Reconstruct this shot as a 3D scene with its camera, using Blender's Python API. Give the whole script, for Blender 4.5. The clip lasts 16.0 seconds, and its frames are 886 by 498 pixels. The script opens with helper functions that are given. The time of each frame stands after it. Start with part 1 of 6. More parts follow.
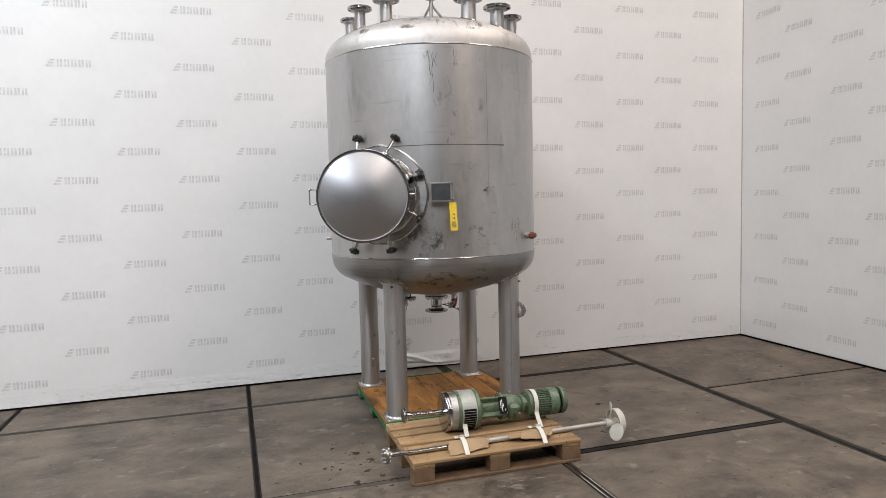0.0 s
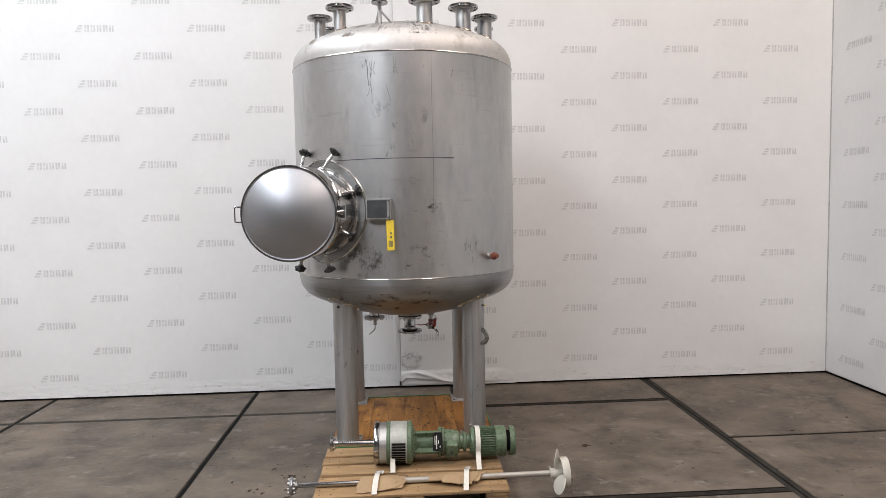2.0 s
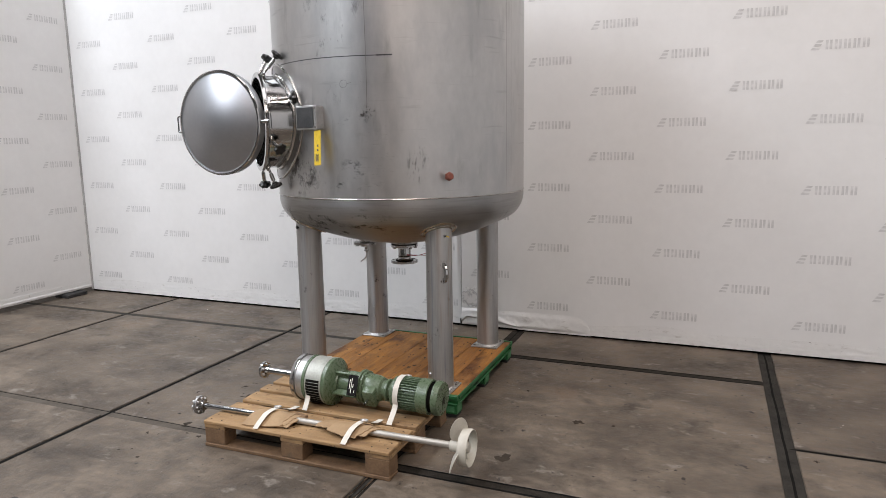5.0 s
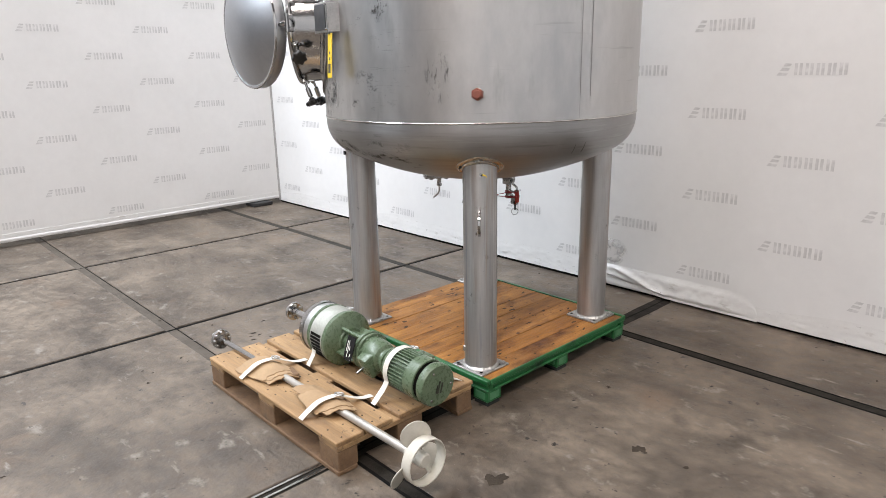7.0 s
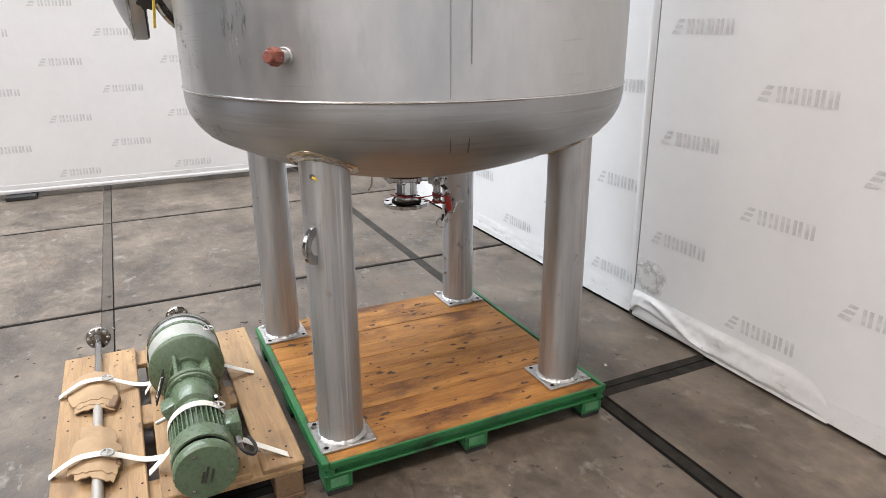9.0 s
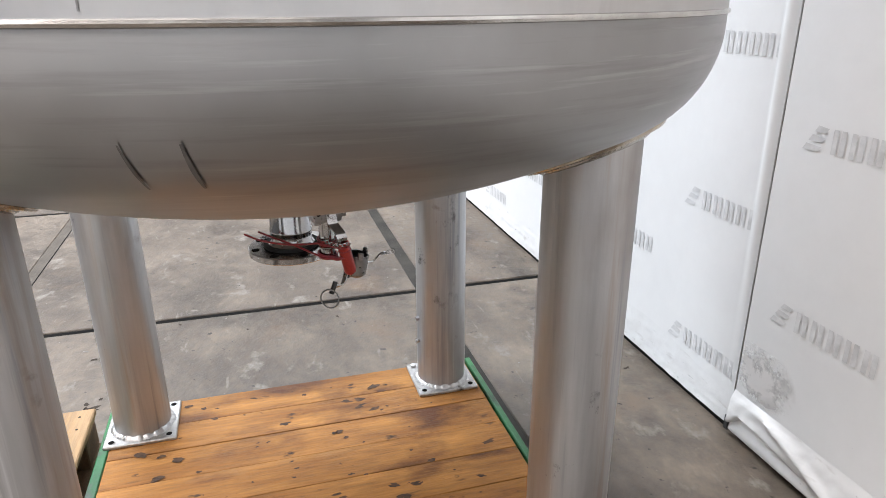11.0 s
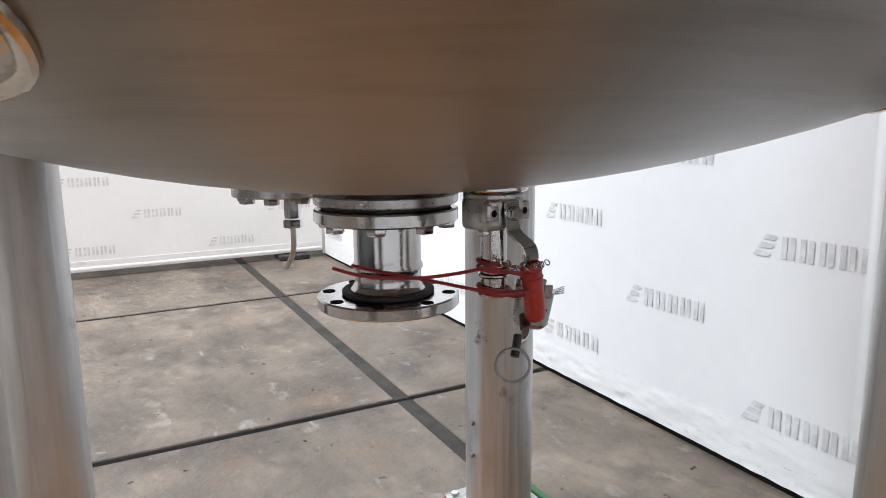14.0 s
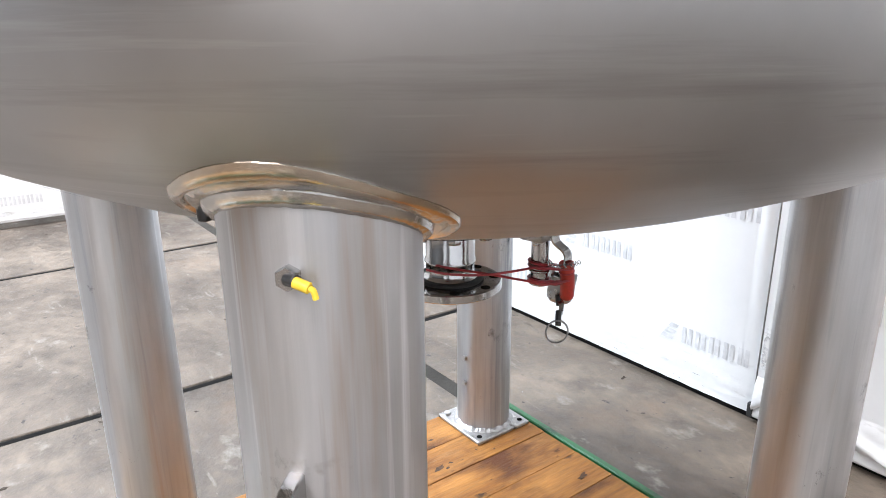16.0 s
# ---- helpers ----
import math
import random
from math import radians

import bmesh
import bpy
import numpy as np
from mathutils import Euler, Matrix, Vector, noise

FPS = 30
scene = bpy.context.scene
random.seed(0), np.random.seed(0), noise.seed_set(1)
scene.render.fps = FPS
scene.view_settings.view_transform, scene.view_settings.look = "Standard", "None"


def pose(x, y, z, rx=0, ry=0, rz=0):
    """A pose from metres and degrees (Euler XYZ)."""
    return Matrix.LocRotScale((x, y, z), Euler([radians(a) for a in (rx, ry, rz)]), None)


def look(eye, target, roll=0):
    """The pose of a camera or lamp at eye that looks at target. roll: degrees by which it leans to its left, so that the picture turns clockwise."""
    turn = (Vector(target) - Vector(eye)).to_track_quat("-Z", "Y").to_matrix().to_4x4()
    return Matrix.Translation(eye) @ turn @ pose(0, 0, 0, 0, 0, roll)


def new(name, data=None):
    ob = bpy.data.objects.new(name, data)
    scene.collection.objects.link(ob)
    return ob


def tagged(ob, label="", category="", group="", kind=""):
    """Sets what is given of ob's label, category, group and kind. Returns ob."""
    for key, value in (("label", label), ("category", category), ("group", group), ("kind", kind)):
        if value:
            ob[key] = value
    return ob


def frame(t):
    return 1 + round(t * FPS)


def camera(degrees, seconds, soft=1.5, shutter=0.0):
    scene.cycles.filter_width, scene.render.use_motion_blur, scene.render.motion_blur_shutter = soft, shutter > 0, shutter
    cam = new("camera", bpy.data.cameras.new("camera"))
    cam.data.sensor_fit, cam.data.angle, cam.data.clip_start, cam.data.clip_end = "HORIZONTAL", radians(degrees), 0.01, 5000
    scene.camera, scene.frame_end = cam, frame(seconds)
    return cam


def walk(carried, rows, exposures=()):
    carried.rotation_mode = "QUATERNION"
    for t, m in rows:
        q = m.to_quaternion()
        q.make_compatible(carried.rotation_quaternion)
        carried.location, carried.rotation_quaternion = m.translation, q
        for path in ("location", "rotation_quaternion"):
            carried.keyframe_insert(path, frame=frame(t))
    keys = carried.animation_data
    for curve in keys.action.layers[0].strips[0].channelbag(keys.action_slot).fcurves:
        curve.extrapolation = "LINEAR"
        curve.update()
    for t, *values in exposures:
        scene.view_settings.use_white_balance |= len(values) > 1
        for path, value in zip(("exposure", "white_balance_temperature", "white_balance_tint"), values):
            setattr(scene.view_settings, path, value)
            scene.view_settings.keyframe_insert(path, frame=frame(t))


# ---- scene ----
cam = camera(67.5, 16.0, soft=0.45)
PATH = [
    (0, (-0.083, -0.112, 1.816), (0.521, 1.789, 1.668), -1.4),
    (0.5, (0.31, -0.14, 1.84), (0.752, 1.803, 1.668), -1.6),
    (1, (0.744, -0.151, 1.892), (1.097, 1.81, 1.716), -1.2),
    (1.5, (1.199, -0.119, 1.905), (1.438, 1.86, 1.737), -1.0),
    (2, (1.514, -0.058, 1.911), (1.637, 1.934, 1.77), -1.1),
    (2.5, (1.911, 0.051, 1.915), (1.88, 2.05, 1.875), -1.2),
    (3, (2.323, 0.157, 1.877), (2.08, 2.142, 1.873), -1.0),
    (3.5, (2.686, 0.313, 1.813), (2.274, 2.27, 1.803), -1.1),
    (4, (2.994, 0.528, 1.776), (2.538, 2.474, 1.713), -1.0),
    (4.5, (3.346, 0.769, 1.769), (2.773, 2.678, 1.608), -1.0),
    (5, (3.605, 1.02, 1.722), (2.86, 2.848, 1.402), -0.9),
    (5.2, (3.713, 1.151, 1.729), (2.882, 2.933, 1.362), -0.9),
    (7.3, (4.2421, 2.7934, 1.6393), (2.7552, 4.0112, 1.0872), -0.922),
    (7.5, (4.2581, 2.9634, 1.6623), (2.7214, 4.113, 1.0994), -0.722),
    (8, (4.2575, 3.3722, 1.6278), (2.6181, 4.3676, 1.0592), -0.548),
    (8.5, (4.2149, 3.817, 1.6193), (2.5355, 4.7206, 1.0167), -0.474),
    (9.0, (4.125, 4.2438, 1.6115), (2.4184, 5.0575, 0.961), -0.391),
    (9.5, (3.917, 4.6266, 1.5778), (2.1789, 5.3451, 0.8975), -0.427),
    (9.7, (3.817, 4.7636, 1.5708), (2.0752, 5.467, 0.8836), -0.427),
    (11.8, (2.618, 5.2823, 1.2316), (0.7863, 5.6881, 0.5386), -0.168),
    (12.0, (2.541, 5.2833, 1.1856), (0.7037, 5.676, 0.4998), -0.208),
    (12.5, (2.4478, 5.2519, 1.1297), (0.584, 5.6344, 0.5135), 0.187),
    (13.0, (2.4413, 5.1597, 1.1189), (0.5236, 5.5676, 0.7237), 0.211),
    (13.5, (2.4177, 5.0506, 1.1105), (0.5261, 5.5902, 0.7488), 0.123),
    (14.0, (2.3946, 4.9467, 1.101), (0.6488, 5.8562, 0.7473), -0.606),
    (14.5, (2.3805, 4.8675, 1.101), (0.7679, 5.9995, 0.7575), -1.047),
    (15.0, (2.3991, 4.8036, 1.1148), (0.8215, 5.9862, 0.7794), -1.12),
    (15.2, (2.4355, 4.7639, 1.1621), (0.8551, 5.9408, 0.8199), -1.231),
    (15.5, (2.5084, 4.695, 1.2415), (0.8952, 5.8202, 0.879), -0.672),
    (16.0, (2.5154, 4.5844, 1.3052), (0.9702, 5.7081, 0.7142), -0.533),
]
EXPOSURES = [(0, -0.76, 6900, 17), (1, -0.75, 6880, 17), (2, -0.72, 6900, 18), (3.5, -0.92, 6900, 18), (5, -0.66, 6800, 18), (7.5, 0.04, 6620, 16), (8.5, 0.1, 6620, 16), (9.5, 0.1, 6620, 16), (12, 0.48, 6400, 16), (13, 0.36, 6450, 16), (14.5, 0.26, 6520, 16), (15.5, 0.58, 6400, 16), (16, 0.87, 6250, 16)]
walk(cam, [(t, look(eye, target, roll)) for t, eye, target, roll in PATH], EXPOSURES)

# ---- light: an old hall lit through long rooflights ----
world = bpy.data.worlds.new("sky")
scene.world = world
world.use_nodes = True
sky = world.node_tree.nodes.new("ShaderNodeTexSky")
sky.sky_type, sky.sun_disc = "NISHITA", False
sky.sun_elevation, sky.sun_rotation = radians(40), radians(150)
world.node_tree.links.new(sky.outputs[0], world.node_tree.nodes["Background"].inputs[0])
world.node_tree.nodes["Background"].inputs[1].default_value = 0.1

HALL = (-13.0, 15.0, -15.0, 9.0, 7.6)  # x0, x1, y0, y1, ceiling
ROOFLIGHTS = [(-3.2, 1.9, 2200, (0.82, 0.93, 1.0)), (1.5, 1.9, 330, (1.0, 0.98, 0.95)), (5.2, 1.9, 890, (1.0, 0.945, 0.87))]  # middle x, width, watts, colour
for cx, w, watts, tone in ROOFLIGHTS:
    lamp = bpy.data.lights.new("rooflight", "AREA")
    lamp.shape, lamp.size, lamp.size_y = "RECTANGLE", w, 13.0
    lamp.energy, lamp.color = watts, tone
    ob = new("rooflight_glow", lamp)
    ob.matrix_world = pose(cx, -0.5, HALL[4] + 0.05)


# ---- materials ----
def surface(name, c1, c2, scale=3.0, stretch=(1, 1, 1), rough=(0.45, 0.6), metal=0.0, fine=12.0, fine_amount=0.25,
            bump=0.1, bump_scale=80.0, bump_stretch=(1, 1, 1), own=False, spot=None, ramp=(0.3, 0.7), spec=0.5, detail=5.0, brushed=0.0):
    """A worn surface: a broad and a fine noise between two colours, with relief. spot: (colour, scale, from, to) of stains."""
    m = bpy.data.materials.new(name)
    m.use_nodes = True
    nt = m.node_tree
    n, l = nt.nodes, nt.links
    out = n["Principled BSDF"]
    tc = n.new("ShaderNodeTexCoord")
    src = tc.outputs["Object"]
    if own:
        info = n.new("ShaderNodeObjectInfo")
        mul = n.new("ShaderNodeMath")
        mul.operation, mul.inputs[1].default_value = "MULTIPLY", 61.0
        l.new(info.outputs["Random"], mul.inputs[0])
        comb = n.new("ShaderNodeCombineXYZ")
        for i in range(3):
            l.new(mul.outputs[0], comb.inputs[i])
        add = n.new("ShaderNodeVectorMath")
        l.new(src, add.inputs[0]), l.new(comb.outputs[0], add.inputs[1])
        src = add.outputs[0]

    def noise_at(sc, st, det=detail, roughness=0.6):
        mp = n.new("ShaderNodeMapping")
        mp.inputs["Scale"].default_value = st
        l.new(src, mp.inputs["Vector"])
        t = n.new("ShaderNodeTexNoise")
        t.inputs["Scale"].default_value, t.inputs["Detail"].default_value = sc, det
        t.inputs["Roughness"].default_value = roughness
        l.new(mp.outputs[0], t.inputs["Vector"])
        return t.outputs["Fac"]

    def ranged(fac, a, b, lo=0.0, hi=1.0):
        r = n.new("ShaderNodeMapRange")
        r.inputs[1].default_value, r.inputs[2].default_value = a, b
        r.inputs[3].default_value, r.inputs[4].default_value = lo, hi
        l.new(fac, r.inputs[0])
        return r.outputs[0]

    def mixed(fac, a, b, blend="MIX"):
        x = n.new("ShaderNodeMix")
        x.data_type, x.blend_type = "RGBA", blend
        for sock, v in ((x.inputs[0], fac), (x.inputs[6], a), (x.inputs[7], b)):
            if isinstance(v, (float, int)):
                sock.default_value = v
            elif isinstance(v, tuple):
                sock.default_value = (*v, 1)
            else:
                l.new(v, sock)
        return x.outputs[2]

    broad = noise_at(scale, stretch)
    small = noise_at(scale * fine, stretch)
    col = mixed(ranged(broad, *ramp), c1, c2)
    grey = ranged(small, 0.25, 0.75, 1 - fine_amount, 1 + fine_amount)
    gr = n.new("ShaderNodeCombineColor")
    for i in range(3):
        l.new(grey, gr.inputs[i])
    col = mixed(1.0, col, gr.outputs[0], "MULTIPLY")
    for s in ([spot] if spot and not isinstance(spot, list) else spot or []):
        col = mixed(ranged(noise_at(s[1], s[4] if len(s) > 4 else (1, 1, 1)), s[2], s[3]), col, s[0])
    l.new(col, out.inputs["Base Color"])
    l.new(ranged(small, 0.3, 0.7, *rough), out.inputs["Roughness"])
    out.inputs["Metallic"].default_value = metal
    out.inputs["Specular IOR Level"].default_value = spec
    if brushed:  # turned or brushed round the upright axis
        tg = n.new("ShaderNodeTangent")
        tg.direction_type, tg.axis = "RADIAL", "Z"
        out.inputs["Anisotropic"].default_value, out.inputs["Anisotropic Rotation"].default_value = brushed, 0.25
        l.new(tg.outputs[0], out.inputs["Tangent"])
    if bump:
        b = n.new("ShaderNodeBump")
        b.inputs["Strength"].default_value, b.inputs["Distance"].default_value = bump, 0.01
        l.new(noise_at(bump_scale, bump_stretch), b.inputs["Height"])
        l.new(b.outputs[0], out.inputs["Normal"])
    return m


M = {}
M["tarp"] = surface("white_tarpaulin", (0.7, 0.7, 0.692), (0.745, 0.745, 0.74), 1.2, rough=(0.42, 0.55), fine_amount=0.02, bump=0.22,
                    bump_scale=1.6, bump_stretch=(1.6, 1.6, 0.25))
M["tarp_dirty"] = surface("scuffed_tarpaulin", (0.67, 0.668, 0.66), (0.72, 0.72, 0.71), 4, rough=(0.42, 0.58), fine_amount=0.03, bump=0.2,
                          bump_scale=9, spot=[((0.5, 0.485, 0.46), 7, 0.6, 0.72, (1, 1, 3)), ((0.3, 0.285, 0.265), 26, 0.69, 0.73, (1, 1, 1.6))])
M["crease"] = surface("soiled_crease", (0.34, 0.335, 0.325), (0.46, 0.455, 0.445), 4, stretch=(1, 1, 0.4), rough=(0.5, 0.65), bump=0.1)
M["print"] = surface("grey_print", (0.56, 0.558, 0.556), (0.605, 0.603, 0.601), 1.5, rough=(0.5, 0.6), bump=0)
M["concrete"] = surface("worn_concrete", (0.05, 0.0375, 0.0275), (0.162, 0.129, 0.097), 2.1, stretch=(0.85, 1.15, 1), rough=(0.42, 0.72), fine=9, fine_amount=0.38, bump=0.4,
                        bump_scale=40, own=True, ramp=(0.3, 0.7), spec=0.5,
                        spot=[((0.05, 0.039, 0.029), 3.0, 0.53, 0.7), ((0.19, 0.168, 0.142), 6.5, 0.61, 0.72, (1, 1.3, 1)), ((0.13, 0.088, 0.057), 2.0, 0.6, 0.78),
                              ((0.024, 0.019, 0.015), 17, 0.66, 0.7), ((0.22, 0.2, 0.175), 24, 0.7, 0.75, (1, 1.8, 1)), ((0.2, 0.178, 0.152), 8, 0.66, 0.75, (0.5, 2.2, 1)), ((0.025, 0.021, 0.017), 10, 0.69, 0.72, (1, 1.6, 1))])
M["tar"] = surface("joint_tar", (0.018, 0.0168, 0.0148), (0.04, 0.037, 0.032), 9, spec=0.12, rough=(0.7, 0.9), bump=0.4, bump_scale=70)
M["filler"] = surface("joint_filler", (0.021, 0.019, 0.016), (0.046, 0.041, 0.034), 6, rough=(0.65, 0.85), spec=0.2, bump=0.3, bump_scale=60)
M["tar_dark"] = surface("fresh_tar", (0.013, 0.0115, 0.0095), (0.032, 0.028, 0.023), 12, rough=(0.7, 0.9), spec=0.1, bump=0.4, bump_scale=60)
M["mortar"] = surface("joint_mortar", (0.06, 0.05, 0.04), (0.1, 0.085, 0.069), 5, rough=(0.65, 0.85), spec=0.25, bump=0.3, bump_scale=60)
M["black"] = surface("black_gap", (0.008, 0.008, 0.008), (0.014, 0.013, 0.012), 9, rough=(0.8, 0.95), spec=0.03, bump=0.2)
M["hall"] = surface("hall_cladding", (0.2, 0.198, 0.195), (0.26, 0.257, 0.252), 0.7, rough=(0.6, 0.8), bump=0.1)
M["steel"] = surface("brushed_steel_sheet", (0.475, 0.47, 0.464), (0.55, 0.543, 0.534), 1.3, stretch=(1.1, 1.1, 0.6), rough=(0.37, 0.43), metal=1.0, brushed=0.3, fine=14,
                     fine_amount=0.07, bump=0.04, bump_scale=30, bump_stretch=(1, 1, 0.2),
                     spot=[((0.4, 0.404, 0.412), 2.2, 0.5, 0.72, (1.4, 1.4, 0.5)), ((0.37, 0.366, 0.36), 9.0, 0.58, 0.76, (1, 1, 0.25)), ((0.38, 0.375, 0.37), 7.0, 0.63, 0.78, (0.3, 0.3, 5.0))])
# base darker than the shell's steel, standing in for dim reflections underneath
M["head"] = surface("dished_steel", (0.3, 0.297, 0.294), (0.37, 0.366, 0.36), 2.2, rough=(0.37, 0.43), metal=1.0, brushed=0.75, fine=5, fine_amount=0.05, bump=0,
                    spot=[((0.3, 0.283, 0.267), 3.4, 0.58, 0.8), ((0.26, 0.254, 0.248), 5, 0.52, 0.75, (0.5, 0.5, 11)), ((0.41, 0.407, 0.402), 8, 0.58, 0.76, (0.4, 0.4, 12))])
M["door"] = surface("spun_steel", (0.38, 0.392, 0.412), (0.44, 0.45, 0.468), 2.5, rough=(0.4, 0.46), metal=1.0, fine=16, fine_amount=0.04, bump=0.02, bump_scale=40)
# paler and rougher than the shell's steel, with brown stains
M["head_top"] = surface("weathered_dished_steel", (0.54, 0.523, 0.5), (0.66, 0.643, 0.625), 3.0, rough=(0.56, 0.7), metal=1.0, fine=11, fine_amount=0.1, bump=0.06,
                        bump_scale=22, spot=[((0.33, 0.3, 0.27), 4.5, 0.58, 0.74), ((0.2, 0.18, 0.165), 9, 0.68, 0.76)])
M["pipe"] = surface("brushed_steel_pipe", (0.41, 0.408, 0.408), (0.51, 0.507, 0.503), 2.0, stretch=(6, 6, 0.4), rough=(0.4, 0.48), metal=1.0, brushed=0.6, fine=8, fine_amount=0.06,
                    bump=0.05, bump_scale=60, bump_stretch=(2, 2, 0.1), spot=[((0.3, 0.27, 0.25), 11, 0.66, 0.76), ((0.16, 0.14, 0.125), 17, 0.7, 0.75, (1, 1, 0.6)), ((0.33, 0.3, 0.28), 4, 0.55, 0.75, (1, 1, 0.3)), ((0.33, 0.337, 0.355), 38, 0.56, 0.68, (1, 1, 0.03)), ((0.4, 0.35, 0.31), 22, 0.58, 0.7, (1, 1, 0.05)), ((0.62, 0.62, 0.62), 30, 0.62, 0.7, (1, 1, 0.02))])
M["bright"] = surface("machined_steel", (0.4, 0.4, 0.402), (0.49, 0.488, 0.486), 6, rough=(0.1, 0.2), metal=1.0, fine_amount=0.06, bump=0.04, bump_scale=90)
M["dull"] = surface("dull_steel", (0.42, 0.42, 0.41), (0.54, 0.53, 0.52), 9, rough=(0.35, 0.55), metal=1.0, fine_amount=0.15, bump=0.15)
M["foot"] = surface("grimy_steel_plate", (0.3, 0.29, 0.275), (0.48, 0.47, 0.455), 9, rough=(0.4, 0.6), metal=0.9, fine_amount=0.25, bump=0.3, spot=[((0.1, 0.085, 0.07), 14, 0.58, 0.68), ((0.62, 0.61, 0.59), 30, 0.62, 0.68)])
M["cast"] = surface("cast_stainless", (0.28, 0.275, 0.27), (0.4, 0.395, 0.388), 9, rough=(0.24, 0.38), metal=1.0, fine_amount=0.12, bump=0.08)
M["weld"] = surface("weld_bead", (0.46, 0.45, 0.435), (0.58, 0.565, 0.54), 20, rough=(0.2, 0.26), metal=1.0, fine=3, fine_amount=0.08, bump=0)
# heat tint, made more orange to paint in the deck's reflection at the legs
M["heat"] = surface("heat_tinted_weld", (0.42, 0.31, 0.2), (0.6, 0.57, 0.52), 9, rough=(0.2, 0.25), metal=1.0, fine=3, fine_amount=0.06, bump=0.03, bump_scale=60)
M["ink"] = surface("black_marker", (0.03, 0.03, 0.033), (0.1, 0.1, 0.105), 30, rough=(0.5, 0.6), bump=0)
M["seam"] = surface("flat_weld_line", (0.2, 0.195, 0.19), (0.27, 0.265, 0.26), 20, rough=(0.4, 0.5), metal=0.8, bump=0)
M["knob"] = surface("black_plastic", (0.012, 0.012, 0.012), (0.02, 0.02, 0.02), 12, rough=(0.3, 0.45), bump=0.05)
M["rubber"] = surface("black_rubber", (0.015, 0.015, 0.015), (0.03, 0.03, 0.03), 12, rough=(0.6, 0.8), bump=0.1)
M["plate"] = surface("dark_nameplate", (0.07, 0.075, 0.08), (0.11, 0.115, 0.12), 14, rough=(0.35, 0.5), metal=0.6, bump=0.05)
M["yellow"] = surface("yellow_card", (0.75, 0.52, 0.03), (0.8, 0.58, 0.05), 9, rough=(0.4, 0.5), bump=0.05)
M["pale"] = surface("pale_print", (0.7, 0.7, 0.66), (0.75, 0.75, 0.7), 9, rough=(0.4, 0.5), bump=0)
M["red"] = surface("red_plastic_sleeve", (0.3, 0.02, 0.014), (0.4, 0.034, 0.02), 18, rough=(0.35, 0.5), bump=0.1)
M["darkred"] = surface("dark_red_cord", (0.2, 0.014, 0.02), (0.3, 0.022, 0.03), 18, rough=(0.4, 0.5), bump=0.1)
M["cap"] = surface("rusty_red_cap", (0.15, 0.04, 0.026), (0.25, 0.075, 0.048), 22, rough=(0.5, 0.65), bump=0.4, bump_scale=60)
M["deck"] = surface("oiled_pine_plank", (0.205, 0.08, 0.016), (0.45, 0.205, 0.05), 3.2, stretch=(5, 0.6, 5), rough=(0.5, 0.68), spec=0.3, fine=7, fine_amount=0.3,
                    bump=0.3, bump_scale=40, bump_stretch=(4, 0.4, 4), own=True,
                    spot=[((0.05, 0.024, 0.012), 15, 0.64, 0.7, (1, 0.5, 1)), ((0.05, 0.026, 0.014), 34, 0.68, 0.73, (1, 0.6, 1)), ((0.085, 0.03, 0.01), 3.4, 0.5, 0.66, (1.3, 0.6, 1)), ((0.045, 0.022, 0.011), 11, 0.68, 0.74, (1, 0.35, 1)), ((0.4, 0.2, 0.07), 4.2, 0.6, 0.76, (1.3, 0.45, 1))])
M["burn"] = surface("dark_knot", (0.026, 0.014, 0.007), (0.1, 0.046, 0.019), 60, rough=(0.7, 0.85), bump=0.2)
M["pallet"] = surface("pallet_pine", (0.215, 0.127, 0.058), (0.39, 0.248, 0.122), 2.4, stretch=(0.5, 5, 5), rough=(0.6, 0.8), fine=6, fine_amount=0.22,
                      bump=0.35, bump_scale=30, bump_stretch=(0.4, 4, 4), own=True, spot=[((0.1, 0.055, 0.026), 14, 0.64, 0.72, (0.6, 1, 1)), ((0.16, 0.096, 0.052), 5, 0.54, 0.72, (0.7, 1.4, 1)), ((0.045, 0.028, 0.018), 26, 0.67, 0.71)])
# pallet wood darkened for the shade under the boards; wedges share it
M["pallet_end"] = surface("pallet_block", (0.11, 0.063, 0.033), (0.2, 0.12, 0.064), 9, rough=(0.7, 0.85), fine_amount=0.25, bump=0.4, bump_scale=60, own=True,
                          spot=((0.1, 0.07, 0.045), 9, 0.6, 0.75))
M["green"] = surface("green_steel_paint", (0.01, 0.095, 0.028), (0.02, 0.15, 0.046), 5, rough=(0.35, 0.5), fine_amount=0.15, bump=0.12,
                     spot=[((0.012, 0.03, 0.016), 6, 0.56, 0.68, (1, 1, 2)), ((0.05, 0.07, 0.05), 11, 0.63, 0.72)])
M["worn_green"] = surface("worn_green_paint", (0.03, 0.16, 0.06), (0.085, 0.22, 0.115), 12, rough=(0.4, 0.55), fine_amount=0.2, bump=0.15)
M["machine"] = surface("grey_green_machine_paint", (0.072, 0.11, 0.062), (0.102, 0.148, 0.09), 5, rough=(0.22, 0.36), fine_amount=0.05, bump=0.12,
                       spot=((0.05, 0.06, 0.05), 20, 0.68, 0.75))
M["label"] = surface("matt_black_plate", (0.008, 0.008, 0.008), (0.016, 0.016, 0.016), 12, rough=(0.75, 0.9), spec=0.1, bump=0)
M["guard"] = surface("grey_green_guard", (0.27, 0.285, 0.25), (0.44, 0.45, 0.41), 9, rough=(0.4, 0.55), metal=0.3, fine_amount=0.2, bump=0.2)
